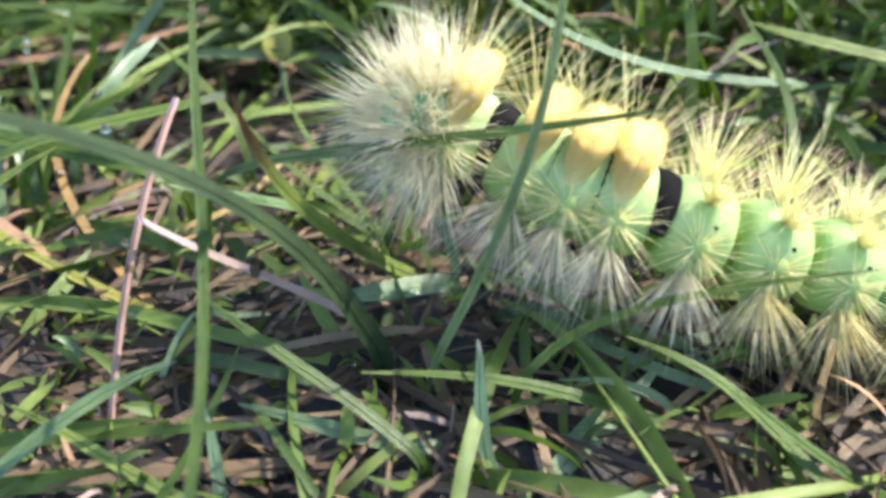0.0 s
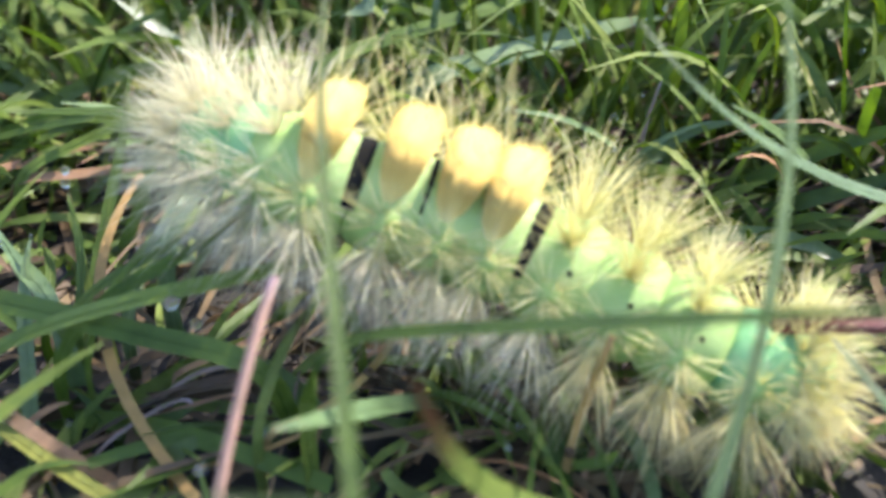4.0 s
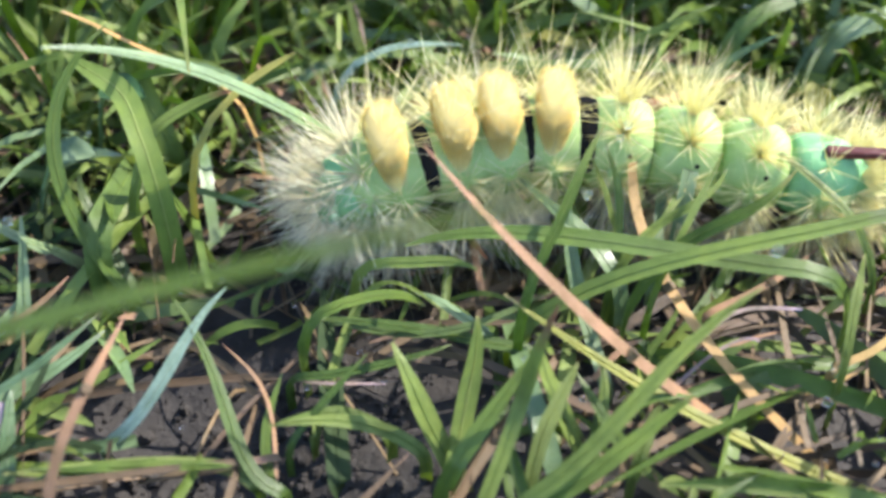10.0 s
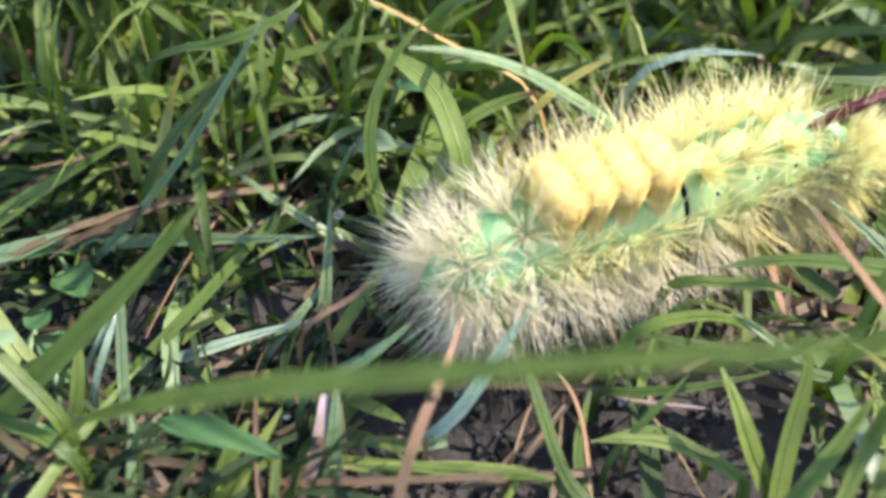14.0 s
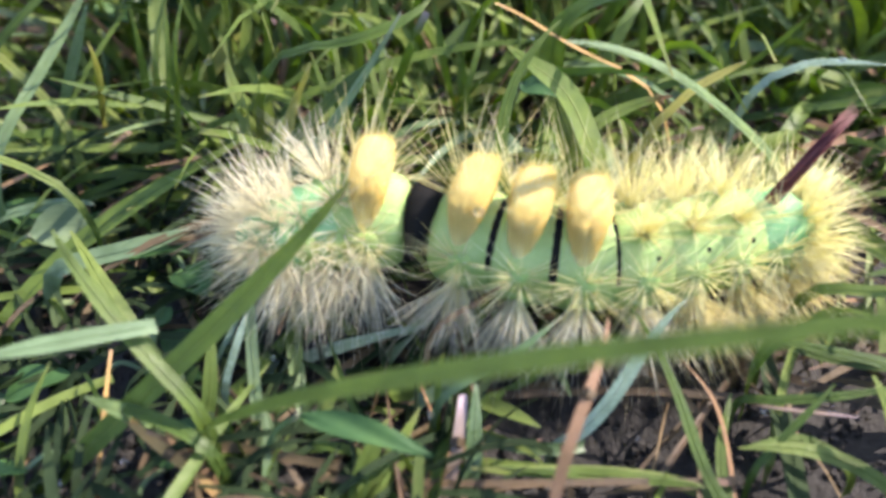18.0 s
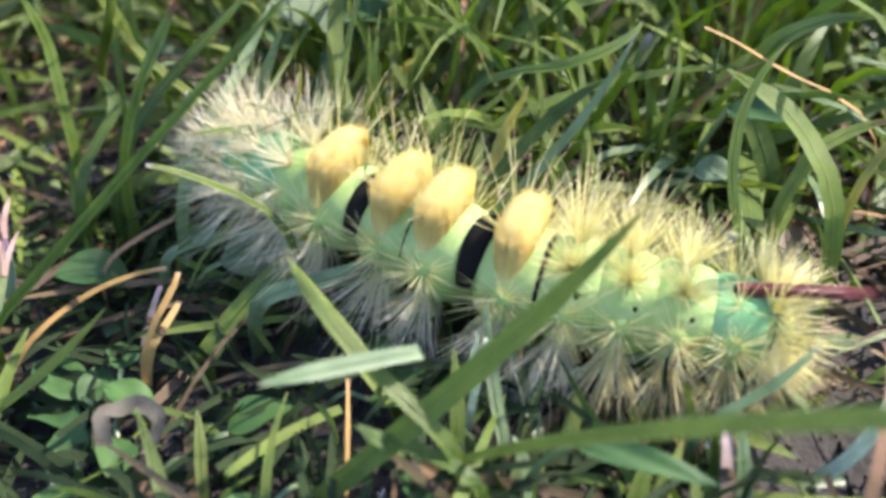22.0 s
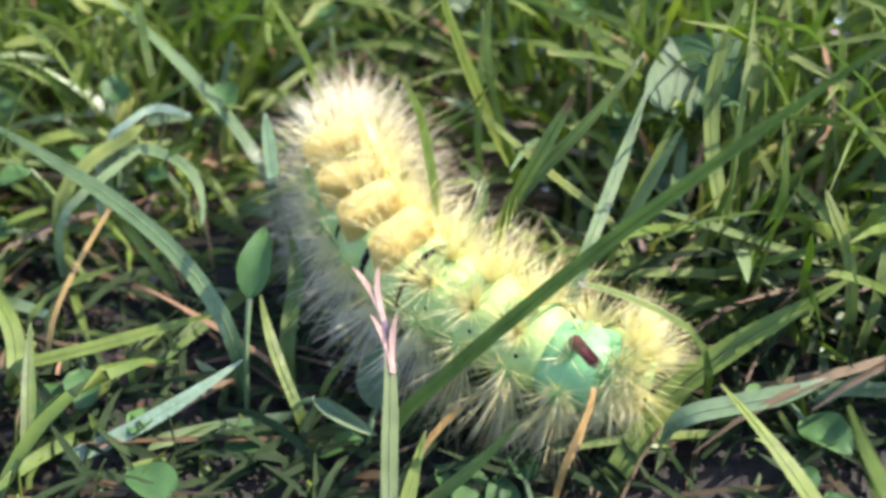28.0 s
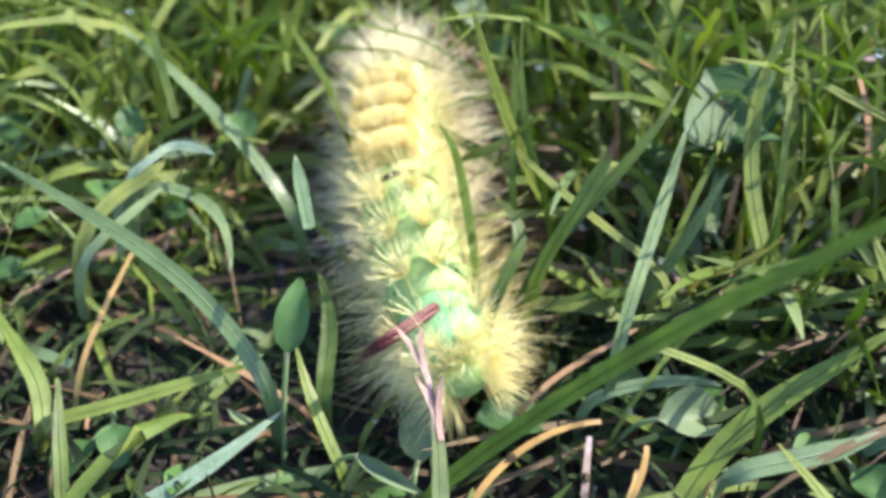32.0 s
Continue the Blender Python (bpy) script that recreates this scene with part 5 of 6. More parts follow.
def low_leaves(count, seed):
    rng = random.Random(seed)
    for k in range(count):
        x, y = rng.uniform(-17.5, -9.5), rng.uniform(-2.2, 0.9)
        size = rng.uniform(0.4, 0.75)
        leaf("clover_leaf", (x, y, soil_level(x) + rng.uniform(0.12, 0.4)), size, size * rng.uniform(0.6, 0.85), rng.uniform(0, 360), rng.uniform(-10, 20), rng.uniform(-20, 20), "leaf", 0.2, "dark green clover leaf low over the soil")


low_leaves(44, 33)

# ---- dew ----


def drop_mesh(radius):
    bm = bmesh.new()
    bmesh.ops.create_icosphere(bm, subdivisions=3, radius=radius * CM)
    for v in bm.verts:
        v.co.z *= 0.92
    mesh = bpy.data.meshes.new("dew_drop")
    bm.to_mesh(mesh)
    bm.free()
    mesh.materials.append(m_water)
    mesh.shade_smooth()
    return mesh


def dew_drop(x, y, z, width):
    ob = new("dew_drop", drop_mesh(0.5 * width))
    ob.location = at(x, y, z)
    return tagged(ob, "clear round dew drop clinging to grass", "dew drop", "dew drops")


dew_drop(-1.47, -1.19, 0.1, 0.1)
dew_drop(-1.98, -0.78, 0.96, 0.1)
dew_drop(-3.28, -0.13, 1.09, 0.08)
dew_drop(-2.9, 0.48, 1.19, 0.07)
dew_drop(-1.89, -0.57, 0.6, 0.09)
dew_drop(-1.79, -1.68, 0.29, 0.075)
dew_drop(-7.68, 0.03, 1.03, 0.075)
dew_drop(-8.28, 0.54, 0.3, 0.085)
dew_drop(-11.97, 1.5, 1.26, 0.055)
dew_drop(-12.94, 4.97, 0.91, 0.085)
dew_drop(-14.21, 0.81, -0.1, 0.045)
dew_drop(-12.48, 2.93, 0.39, 0.065)
dew_drop(-10.41, 2.89, 0.62, 0.07)
dew_drop(-12.06, 1.09, -0.1, 0.045)
dew_drop(-7.35, 1.41, 0.9, 0.05)
dew_drop(-7.97, -1.34, 0.3, 0.045)
dew_drop(-4.48, 2.24, 1.2, 0.055)
dew_drop(-3.96, -1.44, 0.7, 0.04)
dew_drop(-11.25, 3.85, 0.44, 0.06)
dew_drop(-13.77, 1.69, 0.28, 0.05)
dew_drop(-2.86, 0.44, 1.33, 0.07)


def scattered_dew(count, seed):
    rng = random.Random(seed)
    models = [drop_mesh(r) for r in (0.018, 0.024, 0.03, 0.038, 0.046)]
    for k in range(count):
        x, y = rng.uniform(-19, 4), rng.uniform(-3.5, 7)
        ob = new("dew_drop", models[k % 3 + (2 if y > 2.5 else 0)])
        ob.location = at(x, y, soil_level(x) + (low_in_front(x, y) - soil_level(x)) * rng.uniform(0.55, 0.95))
        tagged(ob, "tiny clear dew drop on a grass blade", "dew drop", "dew drops")


scattered_dew(280, 41)

# ---- the caterpillar, built along +x (forward), +y (left), +z (back of the animal) ----


def hairs(verts, faces, base, way, length, radius, rng, droop=0.15):
    """One tapered bristle."""
    way = way.normalized()
    a = way.orthogonal().normalized()
    b = way.cross(a)
    bend = Vector((rng.uniform(-1, 1), rng.uniform(-1, 1), rng.uniform(-1, 0.4))) * droop * length
    first = len(verts)
    for k, r in ((0.0, 1.0), (0.55, 0.75)):
        c = base + way * length * k + bend * k * k
        verts += [c + (a * math.cos(q) + b * math.sin(q)) * radius * r for q in (0, 2.1, 4.2)]
    verts.append(base + way * length + bend)
    faces += [(first + k, first + (k + 1) % 3, first + 3 + (k + 1) % 3, first + 3 + k) for k in range(3)]
    faces += [(first + 3 + k, first + 3 + (k + 1) % 3, first + 6) for k in range(3)]


BODY = 1.13  # the animal's size against its plan


def plain_mesh(name, verts, faces, mat):
    mesh = bpy.data.meshes.new(name)
    mesh.from_pydata([v * BODY for v in verts], [], faces)
    mesh.materials.append(mat)
    mesh.shade_smooth()
    return mesh


def part(name, mesh, parent, label=""):
    ob = new(name, mesh)
    ob.parent = parent
    return tagged(ob, label)


def lathe(profile, sides, squash=1.0):
    """A closed body round +x through (x, radius) pairs, in centimetres."""
    verts, faces = [], []
    for x, r in profile:
        verts += [at(x, r * math.cos(2 * math.pi * k / sides), squash * r * math.sin(2 * math.pi * k / sides)) for k in range(sides)]
    for i in range(len(profile) - 1):
        faces += [(i * sides + k, i * sides + (k + 1) % sides, (i + 1) * sides + (k + 1) % sides, (i + 1) * sides + k) for k in range(sides)]
    faces += [tuple(range(sides))[::-1], tuple(range((len(profile) - 1) * sides, len(profile) * sides))]
    return verts, faces


def rosette(rng, place, out, count, length, radius, spread, droop=0.15, pull=Vector((0, 0, 0))):
    verts, faces = [], []
    a = out.orthogonal().normalized()
    b = out.cross(a)
    for _ in range(count):
        q, s = rng.uniform(0, 2 * math.pi), spread * math.sqrt(rng.random())
        way = out * math.cos(s) + (a * math.cos(q) + b * math.sin(q)) * math.sin(s) + pull
        root = place + (a * math.cos(q) + b * math.sin(q)) * 0.0004 * s
        hairs(verts, faces, root, way, rng.uniform(*length) * CM, radius * CM, rng, droop)
    return verts, faces


def brush(rng):
    """A thick upright brush of hair with a broad flat top: a close core and many fine hairs round it."""
    verts, faces = [], []
    rings, sides = [(-0.1, 0.11, 0.33), (0.05, 0.118, 0.3), (0.17, 0.132, 0.28), (0.27, 0.14, 0.262), (0.35, 0.13, 0.24), (0.385, 0.09, 0.17)], 22
    for z, rx, ry in rings:
        for k in range(sides):
            c, q = math.cos(2 * math.pi * k / sides), math.sin(2 * math.pi * k / sides)
            verts.append(at(rx * math.copysign(abs(c) ** 0.75, c) - 0.06 * z, ry * math.copysign(abs(q) ** 0.75, q), z))
    for i in range(len(rings) - 1):
        faces += [(i * sides + k, i * sides + (k + 1) % sides, (i + 1) * sides + (k + 1) % sides, (i + 1) * sides + k) for k in range(sides)]
    faces.append(tuple(range((len(rings) - 1) * sides, len(rings) * sides)))
    for _ in range(4000):
        q, s = rng.uniform(0, 2 * math.pi), rng.random() ** 0.5
        c, d = math.copysign(abs(math.cos(q)) ** 0.75, math.cos(q)), math.copysign(abs(math.sin(q)) ** 0.75, math.sin(q))
        foot = at(0.11 * s * c, 0.31 * s * d, -0.06)
        top = at(0.155 * s * c - 0.02, 0.285 * s * d, (0.42 - 0.035 * s ** 3 - 0.03 * s * c) * rng.uniform(0.9, 1.06))
        hairs(verts, faces, foot, top - foot, (top - foot).length, 0.0029 * CM, rng, 0.04)
    return verts, faces


def round_way(angle, tip_forward=0.0):
    """Outwards from the body's axis: 0 is up the back, 90 the left side, 180 the belly."""
    return Vector((tip_forward, math.sin(radians(angle)), math.cos(radians(angle)))).normalized()


RADIUS = {0: 0.21, 1: 0.28, 2: 0.32, 3: 0.35, 4: 0.37, 5: 0.38, 6: 0.39, 7: 0.39, 8: 0.39, 9: 0.38, 10: 0.37, 11: 0.34, 12: 0.28, 13: 0.2}


def caterpillar():
    body = new("caterpillar")
    tagged(body, "hairy yellow-green caterpillar crawling with four golden brushes", "caterpillar")
    segments, bands = {}, {}
    for i in range(14):
        rng = random.Random(100 + i)
        r = RADIUS[i]
        if i == 0:
            v, f = lathe([(-0.18, 0.12), (-0.1, 0.19), (0.0, 0.21), (0.1, 0.19), (0.17, 0.13), (0.2, 0.05)], 18)
            seg = part("head", plain_mesh("head", v, f, SKIN_TEAL), body, "small rounded green head")
        else:
            half = 0.25 if i < 12 else 0.2
            v, f = lathe([(-half, 0.8 * r), (-0.75 * half, 0.93 * r), (-0.4 * half, 0.985 * r), (0.0, r), (0.4 * half, 0.985 * r), (0.75 * half, 0.93 * r), (half, 0.8 * r)], 24, 0.96)
            seg = part("segment", plain_mesh("segment", v, f, SKIN_TEAL if i in (1, 2, 11, 12) else SKIN), body)
        segments[i] = seg
        fore = 0.85 if i < 3 else 0.35 if i == 3 else -0.5 if i > 11 else 0.0
        pale = HAIR_WHITE if i < 4 else HAIR_YELLOW if i > 6 else HAIR_PALE
        if i == 0:
            for side in (-1, 1):
                v, f = rosette(rng, at(0.1, side * 0.15, 0.05), round_way(side * 60, 1.2), 120, (0.25, 0.5), 0.0034, 1.1)
                part("hair_tuft", plain_mesh("hair_tuft", v, f, HAIR_WHITE), seg, "whitish fine hair on the head")
            continue
        if i < 4:
            rows = ((62, 20, (0.36, 0.7), HAIR_WHITE, 1.2), (98, 44, (0.45, 0.88), HAIR_WHITE, 1.1), (130, 70, (0.45, 0.88), HAIR_WHITE, 0.75))
        elif i < 12:
            rows = ((78, 74, (0.26, 0.5), HAIR_YELLOW, 1.4), (110, 80, (0.44, 0.86), HAIR_WHITE if i < 9 else HAIR_PALE, 0.75), (140, 40, (0.4, 0.7), HAIR_WHITE if i < 9 else HAIR_PALE, 0.7))
        else:
            rows = ((62, 70, (0.24, 0.5), HAIR_YELLOW, 1.0), (98, 80, (0.3, 0.55), HAIR_YELLOW, 1.1), (130, 70, (0.3, 0.58), HAIR_PALE, 0.8))
        for side in (-1, 1):
            for angle, count, length, mat, spread in rows:
                out = round_way(side * angle, fore)
                shorter = 0.8 if i < 2 else 1.0
                v, f = rosette(rng, out * r * 0.96 * CM, out, count, (length[0] * shorter, length[1] * shorter), 0.0034, spread, 0.1)
                part("hair_tuft", plain_mesh("hair_tuft", v, f, mat), seg)
            for angle in (78, 110):
                out = round_way(side * angle, 0)
                v, f = lathe([(-0.06, 0.12), (-0.01, 0.11), (0.03, 0.075), (0.055, 0.025)], 10)
                wart = part("wart", plain_mesh("wart", v, f, SKIN), seg)
                wart.matrix_basis = Matrix.Translation(out * r * 0.95 * CM * BODY) @ out.to_track_quat("X", "Z").to_matrix().to_4x4()
        if 4 <= i <= 7:
            v, f = brush(rng)
            ob = part("dorsal_brush", plain_mesh("dorsal_brush", v, f, BRUSH), seg, "thick golden yellow brush of hair")
            ob.location = at(0.03, 0, r * 0.6) * BODY
            v, f = rosette(rng, at(0.06, 0, r * 0.9), round_way(0), 40, (0.6, 0.95), 0.0033, 0.9)
            part("long_hairs", plain_mesh("long_hairs", v, f, HAIR_YELLOW), seg)
        else:
            for side in (-1, 1):
                out = round_way(side * 22, fore)
                v, f = rosette(rng, out * r * 0.96 * CM, out, 60 if i < 4 else 90 if i < 11 else 14 if i == 11 else 60, (0.26, 0.72) if i < 10 else (0.26, 0.55), 0.0034, 0.75)
                part("hair_tuft", plain_mesh("hair_tuft", v, f, pale), seg)
        if i == 11:
            v, f = lathe([(0.05, 0.03), (-0.12, 0.042), (-0.35, 0.036), (-0.6, 0.018), (-0.8, 0.004)], 10)
            for _ in range(240):
                q, k = rng.uniform(0, 2 * math.pi), 0.066 * math.sqrt(rng.random())
                foot = at(0.03, 0.7 * k * math.cos(q), 0.7 * k * math.sin(q))
                tip = at(-0.9 * rng.uniform(0.55, 1.0), k * math.cos(q) * 0.5, k * math.sin(q) * 0.5)
                hairs(v, f, foot, tip - foot, (tip - foot).length, 0.008 * CM, rng, 0.03)
            pencil = part("tail_pencil", plain_mesh("tail_pencil", v, f, RED_HAIR), seg, "pointed dark red hair pencil")
        if i in (1, 2, 3, 6, 7, 8, 9, 13):
            for side in (-1, 1):
                v, f = lathe([(-0.2, 0.03), (-0.16, 0.055), (-0.05, 0.07), (0.08, 0.1), (0.12, 0.08)], 10)
                leg = part("leg" if i < 4 else "proleg", plain_mesh("leg", v, f, SKIN), seg)
                leg.matrix_basis = pose(0, side * 0.6 * r * CM * BODY, -0.72 * r * CM * BODY, 0, -90, 0)
        if 8 <= i <= 10:
            for side in (-1, 1):
                for k in range(3):
                    out = round_way(side * (50 + 4 * k), 0)
                    v, f = lathe([(-0.012, 0.012), (0.0, 0.028 + 0.008 * (k % 2)), (0.006, 0.016)], 8)
                    spot = part("dark_spot", plain_mesh("dark_spot", v, f, BLACK), seg, "tiny black spot")
                    spot.matrix_basis = Matrix.Translation((out * r * 0.955 * CM + at(-0.07 + 0.055 * k, 0, 0)) * BODY) @ out.to_track_quat("X", "Z").to_matrix().to_4x4()
    for i in (4, 5, 6, 7):
        r = RADIUS[i]
        verts, faces, n = [], [], 20
        for k in range(n + 1):
            q = radians(-78 + 156 * k / n)
            w = 0.115 * (1.0 - 0.45 * abs(2 * k / n - 1) ** 2)
            for x, s in ((-w, 0.74), (-0.75 * w, 0.9), (0.0, 0.94), (0.75 * w, 0.9), (w, 0.74)):
                verts.append(at(x, s * r * math.sin(q), 0.97 * s * r * math.cos(q)))
        faces = [(a * 5 + b, a * 5 + b + 1, a * 5 + b + 6, a * 5 + b + 5) for a in range(n) for b in range(4)]
        bands[i] = part("black_band", plain_mesh("black_band", verts, faces, BLACK), body, "velvety black band between two brushes")
    return body, segments, bands, pencil


CATERPILLAR, SEGMENTS, BANDS, PENCIL = caterpillar()
KEYED = {ob: [] for ob in (CATERPILLAR, *SEGMENTS.values(), *BANDS.values())}
MARKS = (0.0, 4.0, 7.0, 11.0, 12.8)  # head, first and fourth brush, pencil, tail


def spine(points, u):
    """The body's axis at segment u, through the five marks."""
    k = 0
    while k < 3 and u > MARKS[k + 1]:
        k += 1
    slopes = []
    for j in (k, k + 1):
        a, b = max(j - 1, 0), min(j + 1, 4)
        slopes.append((points[b] - points[a]) / (MARKS[b] - MARKS[a]))
    h = MARKS[k + 1] - MARKS[k]
    chord = (points[k + 1] - points[k]).length / h
    slopes = [q.normalized() * chord for q in slopes]
    s = (u - MARKS[k]) / h
    return points[k] * (2 * s ** 3 - 3 * s * s + 1) + slopes[0] * h * (s ** 3 - 2 * s * s + s) + points[k + 1] * (3 * s * s - 2 * s ** 3) + slopes[1] * h * (s ** 3 - s * s)


def crawl(t, head, brush_1, brush_4, pencil, tail, roll, second, third):
    """Where the body lies at t seconds: five points of its axis in centimetres, its lean to its left in degrees,
    and how far the second and third brush lie on the way from the first to the fourth."""
    points = [at(*p) for p in (head, brush_1, brush_4, pencil, tail)]

    def stretched(u):
        stops = ((4.0, 4.0), (5.0, 4.0 + 3.0 * second), (6.0, 4.0 + 3.0 * third), (7.0, 7.0))
        for (a, p), (b, q) in zip(stops, stops[1:]):
            if a <= u <= b:
                return p + (q - p) * (u - a) / (b - a)
        return u

    def placed(u):
        u = stretched(u)
        ahead = (spine(points, max(u - 0.7, 0.0)) - spine(points, min(u + 0.7, 12.8))).normalized()
        left = Vector((0, 0, 1)).cross(ahead).normalized()
        up = ahead.cross(left)
        c, s = math.cos(radians(roll)), math.sin(radians(roll))
        z = up * c + left * s
        m = Matrix((ahead, z.cross(ahead), z)).transposed().to_4x4()
        m.translation = spine(points, u)
        return m

    way = points[1] - points[3]
    base = Matrix.Translation(spine(points, 6.0)) @ pose(0, 0, 0, 0, 0, math.degrees(math.atan2(way.y, way.x)))
    back = base.inverted()
    KEYED[CATERPILLAR].append((t, base))
    for i, ob in SEGMENTS.items():
        KEYED[ob].append((t, back @ placed(min(i, 12.8))))
    for i, ob in BANDS.items():
        KEYED[ob].append((t, back @ placed(i + 0.5)))


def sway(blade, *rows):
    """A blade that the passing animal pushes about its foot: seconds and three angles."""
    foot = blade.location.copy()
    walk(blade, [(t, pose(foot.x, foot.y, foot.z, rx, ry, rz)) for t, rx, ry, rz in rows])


def motions():
    crawl(0, (0.82, -1.95, 1.62), (1.16, -1.89, 1.41), (2.43, -2.52, 0.98), (4.93, -2.99, 0.3), (5.56, -2.89, 0.3), 0, 0.48, 0.75)
    crawl(0.5, (0.57, -0.39, 1.63), (1.07, -1.72, 1.41), (2.14, -2.36, 0.99), (4.19, -2.97, 0.31), (4.82, -2.92, 0.31), 0, 0.46, 0.74)
    crawl(1, (0.05, -0.27, 1.6), (0.97, -0.99, 1.39), (2.04, -1.38, 0.96), (3.78, -2.3, 0.27), (4.29, -2.38, 0.27), 0, 0.45, 0.73)
    crawl(1.5, (-0.17, 0.16, 1.61), (0.55, -0.34, 1.39), (1.69, -1.26, 0.97), (3.52, -1.92, 0.28), (4.05, -2.06, 0.28), 0, 0.42, 0.71)
    crawl(2, (-0.45, 0.83, 1.61), (0.56, 0.06, 1.39), (1.56, -1.02, 0.97), (3.3, -1.71, 0.28), (3.82, -1.9, 0.28), 0, 0.37, 0.69)
    crawl(2.5, (-0.95, 0.31, 1.63), (0.07, 0.15, 1.41), (1.29, -0.55, 0.98), (2.87, -1.48, 0.31), (3.35, -1.61, 0.31), 0, 0.41, 0.73)
    crawl(3, (-1.08, -0.23, 1.66), (-0.58, 0.49, 1.45), (0.98, -0.22, 1.02), (2.41, -1.41, 0.37), (2.78, -1.49, 0.37), 0, 0.42, 0.75)
    crawl(3.5, (-1.47, 0.06, 1.66), (-0.64, -0.0, 1.45), (0.51, -0.43, 1.02), (2.22, -1.49, 0.37), (2.49, -1.59, 0.37), 0, 0.42, 0.74)
    crawl(5.5, (-2.64, 1.06, 1.62), (-1.78, 0.56, 1.41), (-0.38, 0.47, 0.98), (1.19, 0.04, 0.54), (1.64, -0.07, 0.54), 0, 0.4, 0.71)
    crawl(6, (-2.81, 0.7, 1.6), (-2.08, 1.08, 1.38), (-0.6, 2.05, 0.95), (1.33, 0.25, 0.51), (1.59, 0.1, 0.51), 0, 0.4, 0.7)
    crawl(6.5, (-3.4, 1.29, 1.54), (-2.24, 1.22, 1.32), (-0.81, 1.78, 0.88), (1.2, 0.73, 0.44), (1.55, 0.46, 0.44), 0, 0.42, 0.71)
    crawl(7, (-3.89, 1.58, 1.48), (-2.68, 1.81, 1.27), (-0.83, 1.87, 0.83), (0.7, 1.13, 0.39), (0.95, 0.94, 0.39), 0, 0.54, 0.78)
    crawl(7.5, (-4.26, 1.74, 1.39), (-3.14, 2.26, 1.22), (-1.15, 2.27, 0.84), (0.37, 1.03, 0.4), (0.59, 0.74, 0.4), 0, 0.45, 0.71)
    crawl(8, (-4.53, 1.74, 1.26), (-3.62, 2.21, 1.15), (-1.83, 2.13, 0.84), (0.4, 1.25, 0.4), (0.64, 0.78, 0.4), 0, 0.43, 0.67)
    crawl(8.5, (-4.85, 1.34, 1.0), (-3.86, 1.51, 1.0), (-2.26, 1.7, 0.84), (-0.3, 0.84, 0.4), (-0.15, 0.45, 0.4), 0, 0.4, 0.64)
    crawl(9, (-5.01, 1.34, 0.69), (-4.23, 1.44, 0.8), (-2.65, 1.87, 0.79), (-0.58, 0.83, 0.37), (-0.54, 0.47, 0.35), 8, 0.36, 0.6)
    crawl(9.5, (-5.32, 1.22, 0.5), (-4.59, 1.13, 0.67), (-3.17, 1.35, 0.72), (-0.77, 0.84, 0.39), (-0.57, 0.69, 0.34), 14, 0.38, 0.63)
    crawl(10, (-5.3, 1.03, 0.33), (-4.73, 1.13, 0.53), (-3.3, 1.32, 0.64), (-0.96, 0.87, 0.41), (-0.67, 0.85, 0.32), 20, 0.39, 0.66)
    crawl(10.5, (-5.56, 0.93, 0.28), (-4.94, 1.2, 0.44), (-3.53, 1.48, 0.55), (-1.41, 1.47, 0.38), (-1.09, 1.47, 0.28), 22, 0.34, 0.6)
    crawl(11, (-5.86, 0.96, 0.24), (-5.38, 1.4, 0.35), (-3.95, 1.97, 0.46), (-1.66, 1.81, 0.32), (-1.4, 1.71, 0.24), 22, 0.28, 0.54)
    crawl(11.5, (-6.25, 0.72, 0.29), (-5.54, 1.09, 0.34), (-4.17, 1.52, 0.45), (-1.95, 2.2, 0.35), (-1.62, 2.09, 0.29), 20, 0.4, 0.67)
    crawl(12, (-6.37, 0.41, 0.35), (-5.7, 0.92, 0.36), (-4.4, 1.23, 0.45), (-2.38, 2.55, 0.4), (-2.09, 2.3, 0.35), 16, 0.49, 0.76)
    crawl(12.5, (-6.6, 0.26, 0.43), (-6.01, 0.73, 0.42), (-4.88, 1.19, 0.5), (-2.83, 2.37, 0.46), (-2.39, 2.06, 0.41), 14, 0.42, 0.7)
    crawl(13, (-6.56, 0.27, 0.52), (-5.9, 0.69, 0.5), (-5.09, 0.86, 0.55), (-3.04, 2.15, 0.51), (-2.64, 1.92, 0.47), 12, 0.33, 0.62)
    crawl(13.5, (-6.77, 0.35, 0.5), (-5.93, 0.68, 0.47), (-5.14, 0.86, 0.5), (-3.42, 2.12, 0.47), (-3.07, 1.84, 0.44), 12, 0.33, 0.63)
    crawl(14, (-6.83, -0.06, 0.49), (-6.08, 0.53, 0.45), (-5.26, 0.92, 0.46), (-3.65, 1.75, 0.43), (-3.31, 1.55, 0.4), 14, 0.34, 0.67)
    crawl(14.5, (-7.19, -0.2, 0.5), (-6.37, 0.47, 0.45), (-5.48, 0.68, 0.44), (-3.81, 1.81, 0.42), (-3.32, 1.67, 0.39), 14, 0.33, 0.66)
    crawl(16.5, (-7.59, 1.13, 0.8), (-6.77, 0.76, 0.47), (-5.96, 0.14, 0.37), (-4.74, 1.19, 0.37), (-4.38, 1.07, 0.37), 15, 0.37, 0.66)
    crawl(17, (-8.65, 1.54, 1.1), (-7.1, 0.78, 0.6), (-6.05, 0.1, 0.38), (-5.12, 1.15, 0.36), (-4.75, 1.14, 0.36), 10, 0.45, 0.73)
    crawl(17.5, (-9.04, 0.38, 0.56), (-7.95, 0.38, 0.47), (-6.54, 0.29, 0.38), (-5.24, 0.92, 0.36), (-4.86, 0.96, 0.36), 6, 0.45, 0.74)
